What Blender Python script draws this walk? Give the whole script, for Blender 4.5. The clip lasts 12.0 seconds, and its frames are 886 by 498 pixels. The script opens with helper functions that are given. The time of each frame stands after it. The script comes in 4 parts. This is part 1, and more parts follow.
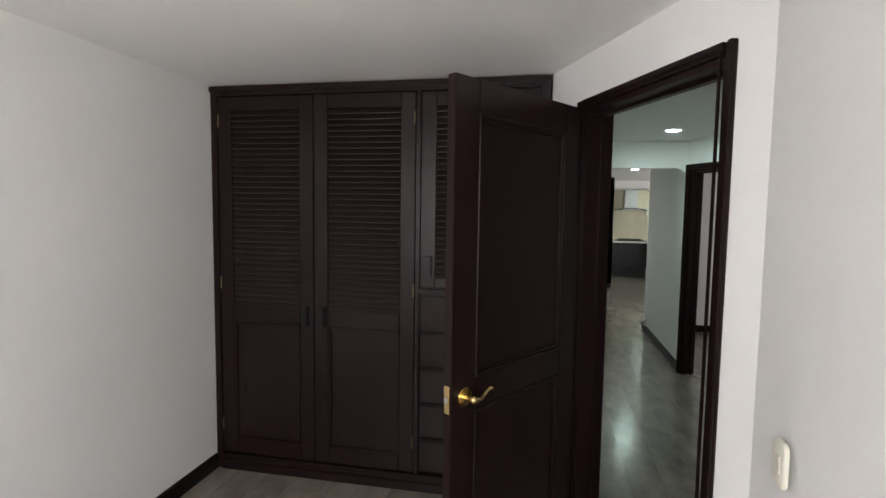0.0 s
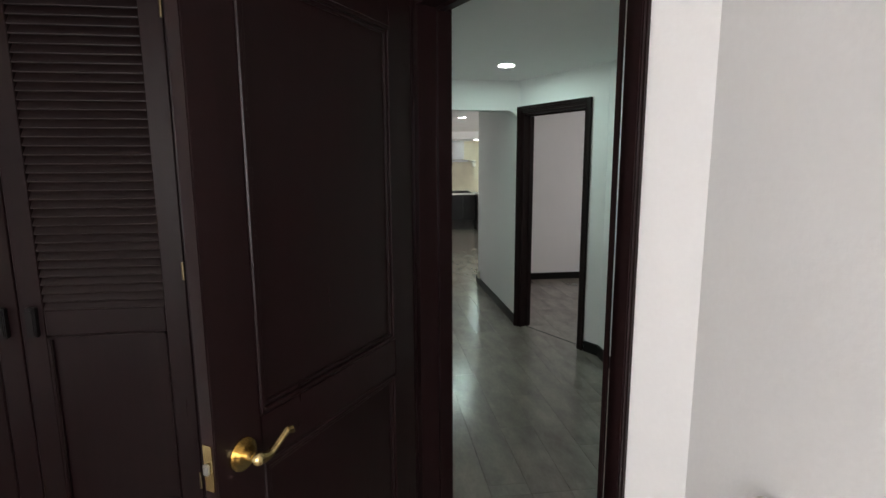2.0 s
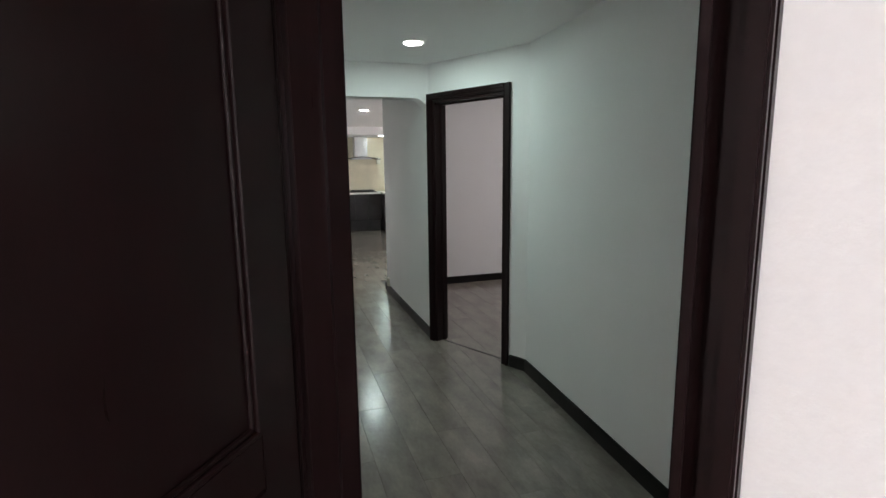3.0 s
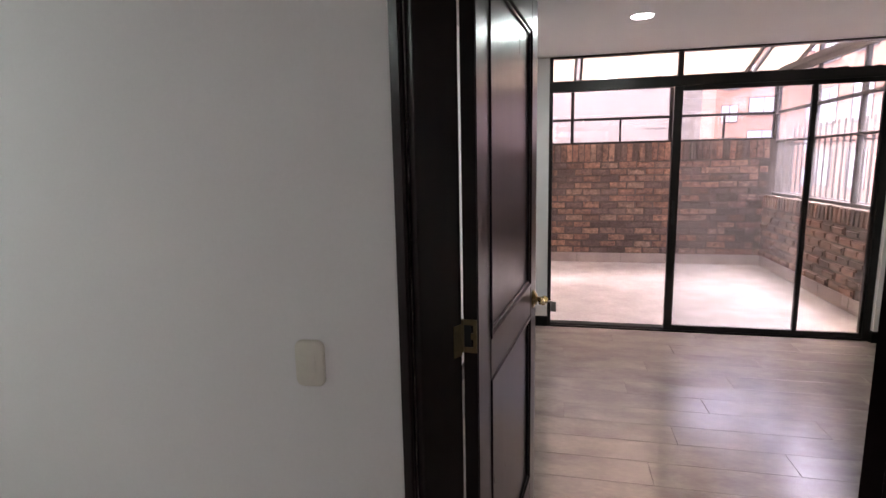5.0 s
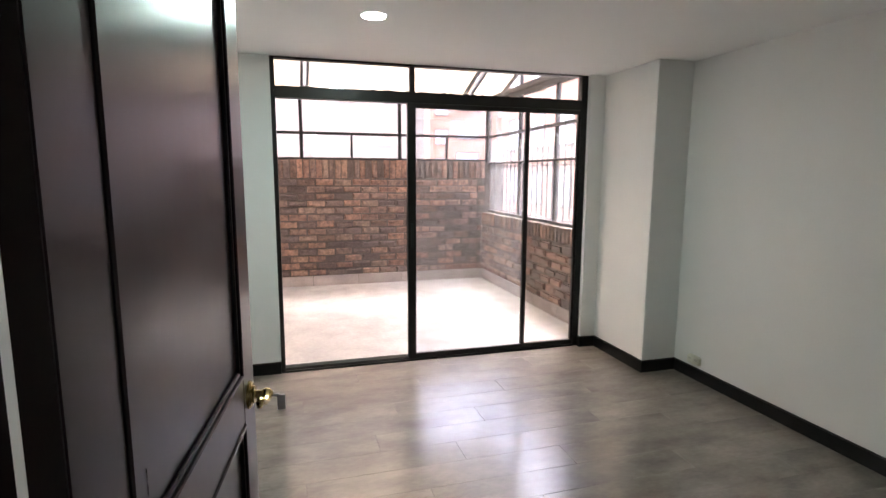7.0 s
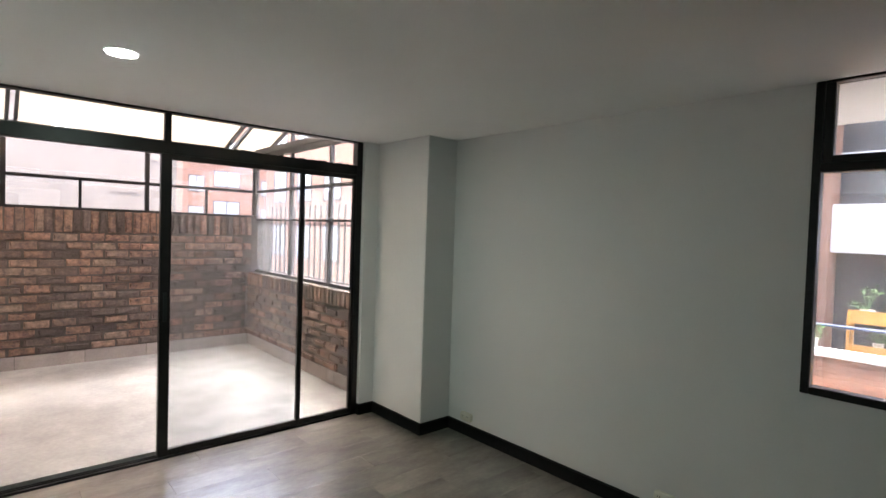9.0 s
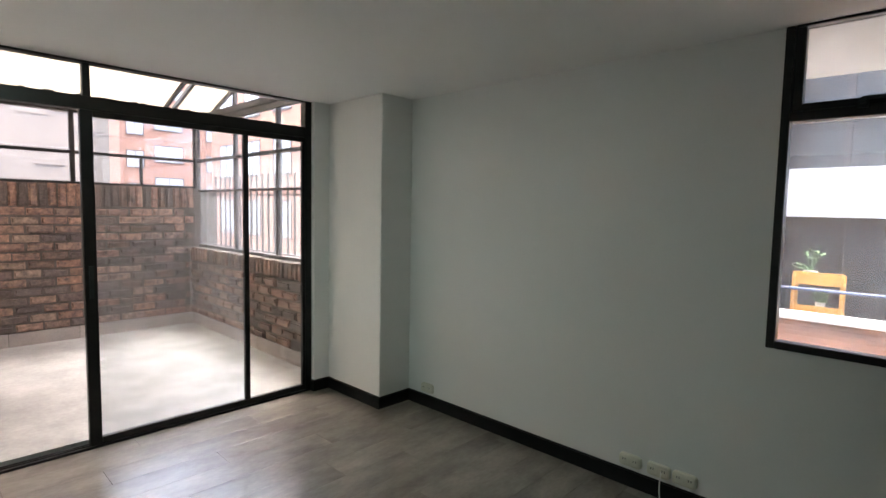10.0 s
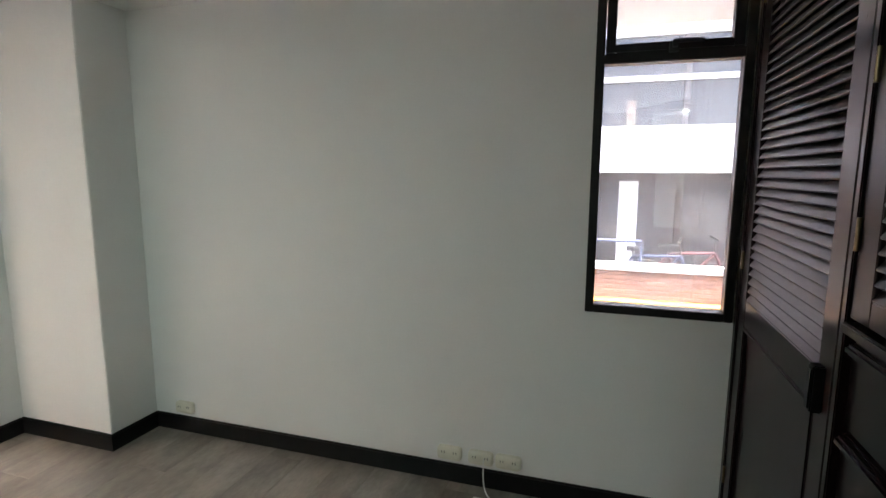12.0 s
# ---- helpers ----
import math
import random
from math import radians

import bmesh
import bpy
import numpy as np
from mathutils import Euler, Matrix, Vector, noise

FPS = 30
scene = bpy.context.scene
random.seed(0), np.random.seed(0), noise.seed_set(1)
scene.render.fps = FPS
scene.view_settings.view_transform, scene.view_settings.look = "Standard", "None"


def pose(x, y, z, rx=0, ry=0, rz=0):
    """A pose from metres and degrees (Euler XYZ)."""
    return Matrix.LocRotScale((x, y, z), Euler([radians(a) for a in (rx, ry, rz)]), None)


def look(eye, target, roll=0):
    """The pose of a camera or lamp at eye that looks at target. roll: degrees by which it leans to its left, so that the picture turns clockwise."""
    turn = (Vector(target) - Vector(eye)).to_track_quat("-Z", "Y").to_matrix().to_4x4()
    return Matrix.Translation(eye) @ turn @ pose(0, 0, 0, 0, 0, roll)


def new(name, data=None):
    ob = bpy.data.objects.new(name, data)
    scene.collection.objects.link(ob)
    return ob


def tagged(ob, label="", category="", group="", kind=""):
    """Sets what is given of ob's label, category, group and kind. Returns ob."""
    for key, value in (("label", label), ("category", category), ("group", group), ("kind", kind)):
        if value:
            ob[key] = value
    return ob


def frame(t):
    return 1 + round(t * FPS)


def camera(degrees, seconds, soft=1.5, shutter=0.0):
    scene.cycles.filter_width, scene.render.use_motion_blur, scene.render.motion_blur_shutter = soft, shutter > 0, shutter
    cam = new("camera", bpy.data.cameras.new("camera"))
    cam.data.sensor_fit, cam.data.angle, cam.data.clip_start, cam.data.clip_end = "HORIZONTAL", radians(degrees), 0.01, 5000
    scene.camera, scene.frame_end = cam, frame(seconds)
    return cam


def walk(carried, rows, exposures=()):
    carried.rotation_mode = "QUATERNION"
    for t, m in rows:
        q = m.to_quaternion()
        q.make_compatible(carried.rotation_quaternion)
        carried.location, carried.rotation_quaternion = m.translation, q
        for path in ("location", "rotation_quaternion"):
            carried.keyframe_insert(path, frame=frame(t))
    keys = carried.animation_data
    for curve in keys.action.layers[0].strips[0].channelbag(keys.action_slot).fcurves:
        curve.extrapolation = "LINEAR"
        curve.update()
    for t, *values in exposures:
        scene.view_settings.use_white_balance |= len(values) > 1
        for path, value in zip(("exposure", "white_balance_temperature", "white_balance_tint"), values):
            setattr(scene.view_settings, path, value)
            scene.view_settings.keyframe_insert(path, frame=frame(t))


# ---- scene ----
cam = camera(81.0, 12.0)
PATH = [
    (0, (-0.035, -0.039, 1.633), (-0.418, 1.917, 1.478), 0.8),
    (0.5, (-0.008, 0.004, 1.62), (-0.284, 1.975, 1.42), -0.2),
    (1, (0.062, 0.134, 1.601), (-0.176, 2.101, 1.324), -0.7),
    (1.5, (0.043, 0.402, 1.554), (0.016, 2.378, 1.249), -0.4),
    (2, (-0.007, 0.689, 1.566), (0.247, 2.647, 1.249), -0.3),
    (2.5, (0.041, 0.992, 1.541), (0.444, 2.924, 1.22), -0.5),
    (2.7, (0.071, 1.107, 1.546), (0.529, 3.026, 1.221), -0.6),
    (4.3, (0.269, 1.971, 1.474), (1.849, 3.163, 1.192), -1.6),
    (4.5, (0.35, 2.03, 1.49), (2.05, 3.045, 1.208), -1.9),
    (5, (0.55, 2.13, 1.475), (2.474, 2.569, 1.152), -1.2),
    (5.5, (0.73, 2.231, 1.466), (2.686, 2.094, 1.071), 0.3),
    (6, (0.913, 2.197, 1.453), (2.825, 1.762, 1.06), 0.3),
    (6.5, (1.141, 2.113, 1.487), (3.048, 1.613, 1.151), 0.1),
    (6.7, (1.167, 2.099, 1.492), (3.076, 1.595, 1.176), 0.1),
    (8.5, (1.416, 2.14, 1.604), (3.072, 1.019, 1.573), 1.7),
    (9, (1.387, 2.109, 1.596), (2.886, 0.786, 1.531), 1.9),
    (9.5, (1.43, 2.082, 1.54), (2.843, 0.672, 1.414), 1.5),
    (10, (1.529, 1.992, 1.511), (2.905, 0.549, 1.358), 1.1),
    (10.5, (1.673, 1.864, 1.52), (2.952, 0.335, 1.352), 0.7),
    (11, (1.779, 1.742, 1.516), (2.869, 0.079, 1.304), 0.8),
    (11.5, (1.967, 1.664, 1.507), (2.71, -0.176, 1.257), 0.4),
    (12, (2.0, 1.513, 1.495), (2.596, -0.373, 1.203), 0.2),
]

# exposure along the walk
EXPOSURES = [(0.0, 4.2, 6600, 11), (2.7, 4.35, 6600, 15), (4.5, 4.85, 6750, 35), (5.0, 5.0, 6950, 35), (6.0, 5.25, 7200, 39), (6.5, 5.4, 6750, 22), (6.7, 5.4, 6700, 20), (8.5, 5.1, 6650, 12), (9.0, 4.9, 6600, 12), (9.5, 5.1, 6550, 10), (10.0, 4.85, 6550, 11), (10.5, 4.8, 6550, 11), (11.0, 4.9, 6550, 12), (11.5, 5.25, 6550, 13), (12.0, 5.5, 6600, 15)]
walk(cam, [(t, look(eye, target, roll)) for t, eye, target, roll in PATH], EXPOSURES)

# ---- world, sun, daylight, lamps' strengths ----
world = bpy.data.worlds.new("sky")
scene.world = world
world.use_nodes = True
wn = world.node_tree
sky = wn.nodes.new("ShaderNodeTexSky")
sky.sky_type = "NISHITA"
sky.sun_disc = False
sky.sun_elevation = radians(77)
sky.sun_rotation = radians(121)
sky.air_density, sky.dust_density, sky.ozone_density = 0.45, 6.0, 0.5
back = wn.nodes["Background"]
back.inputs["Strength"].default_value = 0.15
wn.links.new(sky.outputs[0], back.inputs["Color"])
sun_data = bpy.data.lights.new("sun", "SUN")
sun_data.energy, sun_data.angle, sun_data.color = 1.35, radians(70), (1.0, 0.98, 0.96)
sun_ob = new("sun", sun_data)
sun_ob.matrix_world = look((0, 0, 20), (-0.2, 0.1, 19.0))
DOWNLIGHT_W = 0.28
# added area lamps at unseen windows: wardrobe room, far room, living side brightening the kitchen
WINDOW_LAMPS = ((-0.56, -1.70, 1.55, 0, 3.2, 1.9, 1.3), (4.62, 6.2, 1.5, 90, 0.55, 1.6, 1.3), (6.1, 10.2, 1.5, 90, 2.4, 2.4, 1.3))


# ---- materials ----
def material(name, base, rough=0.5, metal=0.0, vary=0.12, scale=6.0, stretch=(1, 1, 1), bump=0.0, bump_scale=60.0, tint=None,
             coat=0.0, per_object=0.0, rough_vary=0.08, spec=0.5, palette=()):
    m = bpy.data.materials.new(name)
    m.use_nodes = True
    nt = m.node_tree
    b = nt.nodes["Principled BSDF"]
    b.inputs["Roughness"].default_value = rough
    b.inputs["Metallic"].default_value = metal
    b.inputs["Coat Weight"].default_value = coat
    b.inputs["Specular IOR Level"].default_value = spec
    co = nt.nodes.new("ShaderNodeTexCoord")
    mp = nt.nodes.new("ShaderNodeMapping")
    mp.inputs["Scale"].default_value = stretch
    nt.links.new(co.outputs["Object"], mp.inputs["Vector"])
    coords = mp.outputs[0]
    if per_object:
        info = nt.nodes.new("ShaderNodeObjectInfo")
        sh = nt.nodes.new("ShaderNodeVectorMath")
        sh.operation = "MULTIPLY_ADD"
        sh.inputs[1].default_value = (37, 53, 29)
        nt.links.new(info.outputs["Random"], sh.inputs[0])
        nt.links.new(coords, sh.inputs[2])
        coords = sh.outputs[0]
    big = nt.nodes.new("ShaderNodeTexNoise")
    big.inputs["Scale"].default_value = scale
    big.inputs["Detail"].default_value = 6
    big.inputs["Roughness"].default_value = 0.6
    nt.links.new(coords, big.inputs["Vector"])
    fine = nt.nodes.new("ShaderNodeTexNoise")
    fine.inputs["Scale"].default_value = bump_scale
    fine.inputs["Detail"].default_value = 4
    nt.links.new(coords, fine.inputs["Vector"])
    ramp = nt.nodes.new("ShaderNodeMapRange")
    ramp.inputs["From Min"].default_value, ramp.inputs["From Max"].default_value = 0.25, 0.75
    nt.links.new(big.outputs["Fac"], ramp.inputs["Value"])
    mix = nt.nodes.new("ShaderNodeMix")
    mix.data_type = "RGBA"
    other = tint if tint else [c * (1 - vary) for c in base]
    mix.inputs["A"].default_value = (*[min(1, c * (1 + vary * 0.5)) for c in base], 1)
    mix.inputs["B"].default_value = (*other, 1)
    nt.links.new(ramp.outputs[0], mix.inputs["Factor"])
    if palette:
        cr = nt.nodes.new("ShaderNodeValToRGB")
        cr.color_ramp.interpolation = "CONSTANT"
        for i, c in enumerate(palette):
            e = cr.color_ramp.elements[i] if i < 2 else cr.color_ramp.elements.new(0.99)
            e.position = i / len(palette)
            e.color = (*c, 1)
        nt.links.new(info.outputs["Random"], cr.inputs["Fac"])
        nt.links.new(cr.outputs["Color"], mix.inputs["A"])
    col = mix.outputs["Result"]
    mul = nt.nodes.new("ShaderNodeMix")
    mul.data_type, mul.blend_type = "RGBA", "MULTIPLY"
    mul.inputs["Factor"].default_value = min(1.0, vary * 2)
    nt.links.new(col, mul.inputs["A"])
    nt.links.new(fine.outputs["Fac"], mul.inputs["B"])
    gain = nt.nodes.new("ShaderNodeMapRange")
    gain.inputs["To Min"].default_value, gain.inputs["To Max"].default_value = 0.55, 1.45
    nt.links.new(fine.outputs["Fac"], gain.inputs["Value"])
    nt.links.new(gain.outputs[0], mul.inputs["B"])
    col = mul.outputs["Result"]
    if per_object:
        hs = nt.nodes.new("ShaderNodeHueSaturation")
        r2 = nt.nodes.new("ShaderNodeMapRange")
        r2.inputs["To Min"].default_value, r2.inputs["To Max"].default_value = 1 - per_object, 1 + per_object
        nt.links.new(info.outputs["Random"], r2.inputs["Value"])
        nt.links.new(r2.outputs[0], hs.inputs["Value"])
        nt.links.new(col, hs.inputs["Color"])
        col = hs.outputs[0]
    nt.links.new(col, b.inputs["Base Color"])
    rr = nt.nodes.new("ShaderNodeMapRange")
    rr.inputs["To Min"].default_value, rr.inputs["To Max"].default_value = max(0.02, rough - rough_vary), min(1, rough + rough_vary)
    nt.links.new(big.outputs["Fac"], rr.inputs["Value"])
    nt.links.new(rr.outputs[0], b.inputs["Roughness"])
    if bump:
        bp = nt.nodes.new("ShaderNodeBump")
        bp.inputs["Strength"].default_value = bump
        bp.inputs["Distance"].default_value = 0.004
        nt.links.new(fine.outputs["Fac"], bp.inputs["Height"])
        nt.links.new(bp.outputs[0], b.inputs["Normal"])
    return m


def glass_material(name, colour, haze=0.0):
    m = bpy.data.materials.new(name)
    m.use_nodes = True
    nt = m.node_tree
    nt.nodes.remove(nt.nodes["Principled BSDF"])
    out = nt.nodes["Material Output"]
    tr = nt.nodes.new("ShaderNodeBsdfTransparent")
    tr.inputs[0].default_value = (*colour, 1)
    gl = nt.nodes.new("ShaderNodeBsdfGlossy")
    gl.inputs["Roughness"].default_value = 0.02
    mx = nt.nodes.new("ShaderNodeMixShader")
    mx.inputs[0].default_value = 0.05
    nt.links.new(gl.outputs[0], mx.inputs[2])
    if haze:
        df = nt.nodes.new("ShaderNodeBsdfTranslucent")
        df.inputs[0].default_value = (0.86, 0.87, 0.86, 1)
        haze_noise = nt.nodes.new("ShaderNodeTexNoise")
        haze_noise.inputs["Scale"].default_value = 2.5
        haze_noise.inputs["Detail"].default_value = 5
        rg = nt.nodes.new("ShaderNodeMapRange")
        rg.inputs["To Min"].default_value, rg.inputs["To Max"].default_value = haze * 0.5, haze * 1.5
        hx = nt.nodes.new("ShaderNodeMixShader")
        nt.links.new(haze_noise.outputs["Fac"], rg.inputs["Value"])
        nt.links.new(rg.outputs[0], hx.inputs[0])
        nt.links.new(tr.outputs[0], hx.inputs[1])
        nt.links.new(df.outputs[0], hx.inputs[2])
        nt.links.new(hx.outputs[0], mx.inputs[1])
    else:
        nt.links.new(tr.outputs[0], mx.inputs[1])
    nt.links.new(mx.outputs[0], out.inputs["Surface"])
    return m


def emitter(name, colour, strength):
    m = bpy.data.materials.new(name)
    m.use_nodes = True
    b = m.node_tree.nodes["Principled BSDF"]
    b.inputs["Base Color"].default_value = (0.8, 0.8, 0.8, 1)
    b.inputs["Emission Color"].default_value = (*colour, 1)
    b.inputs["Emission Strength"].default_value = strength
    return m


def translucent_material(name, colour):
    m = bpy.data.materials.new(name)
    m.use_nodes = True
    nt = m.node_tree
    nt.nodes.remove(nt.nodes["Principled BSDF"])
    t = nt.nodes.new("ShaderNodeBsdfTranslucent")
    d = nt.nodes.new("ShaderNodeBsdfDiffuse")
    mx = nt.nodes.new("ShaderNodeMixShader")
    mx.inputs[0].default_value = 0.3
    n = nt.nodes.new("ShaderNodeTexNoise")
    n.inputs["Scale"].default_value = 1.6
    n.inputs["Detail"].default_value = 6
    mix = nt.nodes.new("ShaderNodeMix")
    mix.data_type = "RGBA"
    mix.inputs["A"].default_value = (*colour, 1)
    mix.inputs["B"].default_value = (*[c * 0.85 for c in colour], 1)
    nt.links.new(n.outputs["Fac"], mix.inputs["Factor"])
    nt.links.new(mix.outputs["Result"], t.inputs[0])
    nt.links.new(mix.outputs["Result"], d.inputs[0])
    nt.links.new(t.outputs[0], mx.inputs[1])
    nt.links.new(d.outputs[0], mx.inputs[2])
    nt.links.new(mx.outputs[0], nt.nodes["Material Output"].inputs["Surface"])
    return m


PAINT = material("white wall paint", (0.83, 0.83, 0.815), 0.62, vary=0.03, scale=1.2, bump=0.12, bump_scale=90)
CEIL = material("white ceiling paint", (0.88, 0.88, 0.87), 0.75, vary=0.03, scale=1.0, bump=0.1, bump_scale=110)
WOOD = material("dark stained wood", (0.013, 0.0054, 0.0056), 0.28, spec=0.25, vary=0.22, scale=3.0, stretch=(9, 9, 0.7), rough_vary=0.015)
# same wood as WOOD; base lifted to imitate the sheen on the slats
SLATWOOD = material("dark stained slat wood", (0.018, 0.0095, 0.009), 0.42, spec=0.42, vary=0.4, scale=3.0, stretch=(0.7, 9, 9), bump=0.1, bump_scale=24)
BASEW = material("espresso baseboard wood", (0.009, 0.007, 0.007), 0.4, spec=0.25, vary=0.3, scale=5.0, bump=0.06, bump_scale=30)
PLANK = material("grey brown laminate", (0.275, 0.24, 0.208), 0.2, spec=1.0, vary=0.2, scale=2.6, stretch=(2.6, 1.1, 1), tint=(0.145, 0.125, 0.108),
                 bump=0.012, bump_scale=26, per_object=0.05, rough_vary=0.06)
SUBFLOOR = material("dark joint", (0.05, 0.043, 0.038), 0.8)
BRASS = material("polished brass", (0.72, 0.54, 0.25), 0.24, metal=1.0, vary=0.2, scale=30)
BRONZE = material("antique brass", (0.25, 0.19, 0.11), 0.38, metal=1.0, vary=0.4, scale=60)
PLASTIC = material("ivory plastic", (0.74, 0.72, 0.62), 0.38, vary=0.05, scale=20)
DARKMETAL = material("dark bronze aluminium", (0.018, 0.014, 0.013), 0.4, metal=0.3, vary=0.3, scale=8, bump=0.03)
GREYMETAL = material("weathered grey steel", (0.10, 0.095, 0.095), 0.55, metal=0.2, vary=0.4, scale=5, bump=0.1)
STEEL = material("brushed steel", (0.62, 0.63, 0.64), 0.3, metal=1.0, vary=0.1, scale=10, stretch=(1, 1, 14))
GLASS = glass_material("clear glass", (0.95, 0.96, 0.96))
DUSTY = glass_material("dusty glass", (0.88, 0.9, 0.92), haze=0.045)
# greyer and a little more translucent than the other panes
HAZY = glass_material("hazy grey glass", (0.72, 0.735, 0.73), haze=0.07)
ROOF = translucent_material("cream polycarbonate", (0.40, 0.37, 0.33))
BRICK = material("mottled brown brick", (0.33, 0.20, 0.155), 0.85, vary=0.5, scale=17, tint=(0.09, 0.072, 0.066), bump=0.9, bump_scale=38, per_object=0.15,
                 palette=((0.24, 0.155, 0.115), (0.36, 0.205, 0.15), (0.12, 0.095, 0.085), (0.31, 0.19, 0.14), (0.43, 0.27, 0.195), (0.18, 0.13, 0.11), (0.34, 0.24, 0.185), (0.25, 0.165, 0.13), (0.39, 0.22, 0.155), (0.14, 0.11, 0.10)))
# mortar colour darkened to carry the shade of deep brick joints
MORTAR = material("weathered mortar with joint shade", (0.11, 0.093, 0.08), 0.9, vary=0.3, scale=12, bump=0.5, bump_scale=80)
TILE = material("light grey terrace tile", (0.37, 0.355, 0.34), 0.42, vary=0.25, scale=3.2, tint=(0.24, 0.228, 0.218), bump=0.08, bump_scale=30)
SKIRT = material("grey tile skirting", (0.36, 0.32, 0.30), 0.5, vary=0.2, scale=5, bump=0.05, per_object=0.08)
LAMPGLOW = emitter("led diffuser", (0.93, 1.0, 0.97), 2.5)
LAMPRIM = material("white lamp rim", (0.8, 0.8, 0.8), 0.4)
COUNTER = material("white quartz counter", (0.75, 0.74, 0.7), 0.25, vary=0.08, scale=12)
CABINET = material("black kitchen laminate", (0.015, 0.013, 0.014), 0.3, vary=0.2)
KTILE = material("cream kitchen tile", (0.72, 0.66, 0.5), 0.18, vary=0.1, scale=4)
IRON = material("black iron", (0.02, 0.02, 0.02), 0.5, vary=0.2)
CREAMWALL = material("pale painted brick facade", (0.22, 0.186, 0.155), 0.8, vary=0.12, scale=1.5, bump=0.3, bump_scale=8)
ORANGE = material("orange brick facade", (0.29, 0.15, 0.103), 0.85, vary=0.25, scale=2.0, stretch=(1, 1, 6), bump=0.4, bump_scale=14)
PARAPET = material("weathered red brick", (0.25, 0.14, 0.105), 0.85, vary=0.4, scale=9, bump=0.4, bump_scale=40, per_object=0.3)
WHITEBAND = material("white facade band", (0.70, 0.70, 0.70), 0.6, vary=0.04, scale=1)
DARKGLASS = material("dark window glass", (0.05, 0.054, 0.056), 0.12, vary=0.5, scale=1.2)
# pale even pane colour for the distant facade windows
BRIGHTPANE = material("pale window pane", (0.36, 0.375, 0.39), 0.2, vary=0.2, scale=1.0)
PALEGLASS = material("pale reflecting glass", (0.07, 0.076, 0.078), 0.25, vary=0.3, scale=1.0)
YELLOW = material("yellow painted wood", (0.6, 0.30, 0.06), 0.5, vary=0.15, scale=8)
LEAF = material("green leaf", (0.09, 0.2, 0.05), 0.5, vary=0.4, scale=20)
BLUE = material("blue painted metal", (0.03, 0.055, 0.12), 0.4)
RED = material("red painted metal", (0.12, 0.03, 0.03), 0.4)
GROUND = material("asphalt ground", (0.06, 0.06, 0.06), 0.9, vary=0.3, scale=0.5)
CABLE = material("white cable", (0.7, 0.7, 0.68), 0.5)


# ---- builders ----
def box(bm, x0, y0, z0, x1, y1, z1, m=None):
    v = [bm.verts.new(c) for c in ((x0, y0, z0), (x1, y0, z0), (x1, y1, z0), (x0, y1, z0), (x0, y0, z1), (x1, y0, z1), (x1, y1, z1), (x0, y1, z1))]
    if m is not None:
        for q in v:
            q.co = m @ q.co
    for f in ((3, 2, 1, 0), (4, 5, 6, 7), (0, 1, 5, 4), (1, 2, 6, 5), (2, 3, 7, 6), (3, 0, 4, 7)):
        bm.faces.new([v[i] for i in f])
    return v


def boxes(*dims, bevel=0.0, segments=2):
    bm = bmesh.new()
    for d in dims:
        lo = [min(d[i], d[i + 3]) for i in range(3)]
        hi = [max(d[i], d[i + 3]) for i in range(3)]
        box(bm, *lo, *hi)
    if bevel:
        bmesh.ops.bevel(bm, geom=bm.edges[:], offset=bevel, segments=segments, affect="EDGES", clamp_overlap=True)
    return bm


def rod(bm, a, b, r0, r1=None, sides=12):
    a, b = Vector(a), Vector(b)
    q = (b - a).to_track_quat("Z", "Y").to_matrix().to_4x4()
    q.translation = (a + b) / 2
    bmesh.ops.create_cone(bm, cap_ends=True, segments=sides, radius1=r0, radius2=r0 if r1 is None else r1, depth=(b - a).length, matrix=q)
    return bm


def smooth(bm, degrees=35):
    for f in bm.faces:
        f.smooth = True
    for e in bm.edges:
        if len(e.link_faces) == 2 and e.calc_face_angle(0) > radians(degrees):
            e.smooth = False
    return bm


def mesh_of(name, bm, mat):
    bmesh.ops.recalc_face_normals(bm, faces=bm.faces[:])
    me = bpy.data.meshes.new(name)
    bm.to_mesh(me)
    bm.free()
    me.materials.append(mat)
    return me


def part(name, bm, mat, parent, label="", at=None):
    me = bm if isinstance(bm, bpy.types.Mesh) else mesh_of(name, bm, mat)
    ob = new(name, me)
    ob.parent = parent
    if at is not None:
        ob.matrix_basis = at
    return tagged(ob, label)


def thing(name, m, label, category, group="", kind=""):
    ob = new(name)
    ob.empty_display_size = 0.1
    ob.matrix_basis = m
    return tagged(ob, label, category, group, kind)


def solid(name, bm, mat, label, category, m=None, group="", kind=""):
    ob = new(name, mesh_of(name, bm, mat))
    if m is not None:
        ob.matrix_basis = m
    return tagged(ob, label, category, group, kind)


def along(p, q):
    """The pose of a run from p to q on the floor: local x along it, local y to its left."""
    return pose(p[0], p[1], 0, 0, 0, math.degrees(math.atan2(q[1] - p[1], q[0] - p[0])))


CEILING_Z = 2.338


def wall(name, p, q, thick, openings=(), top=CEILING_Z + 0.04, base=-0.03, mat=PAINT, label="white painted wall"):
    """A wall whose seen face runs from p to q; thick: metres to the left of that run (negative: right). openings: (from, to, sill, head)."""
    n = math.hypot(q[0] - p[0], q[1] - p[1])
    bm = bmesh.new()
    y0, y1 = min(0, thick), max(0, thick)
    at = 0.0
    for a, b, s, h in sorted(openings):
        if a > at:
            box(bm, at, y0, base, a, y1, top)
        if s > base:
            box(bm, a, y0, base, b, y1, s)
        if h < top:
            box(bm, a, y0, h, b, y1, top)
        at = b
    if at < n:
        box(bm, at, y0, base, n, y1, top)
    return solid(name, bm, mat, label, "wall", along(p, q), kind="structure")


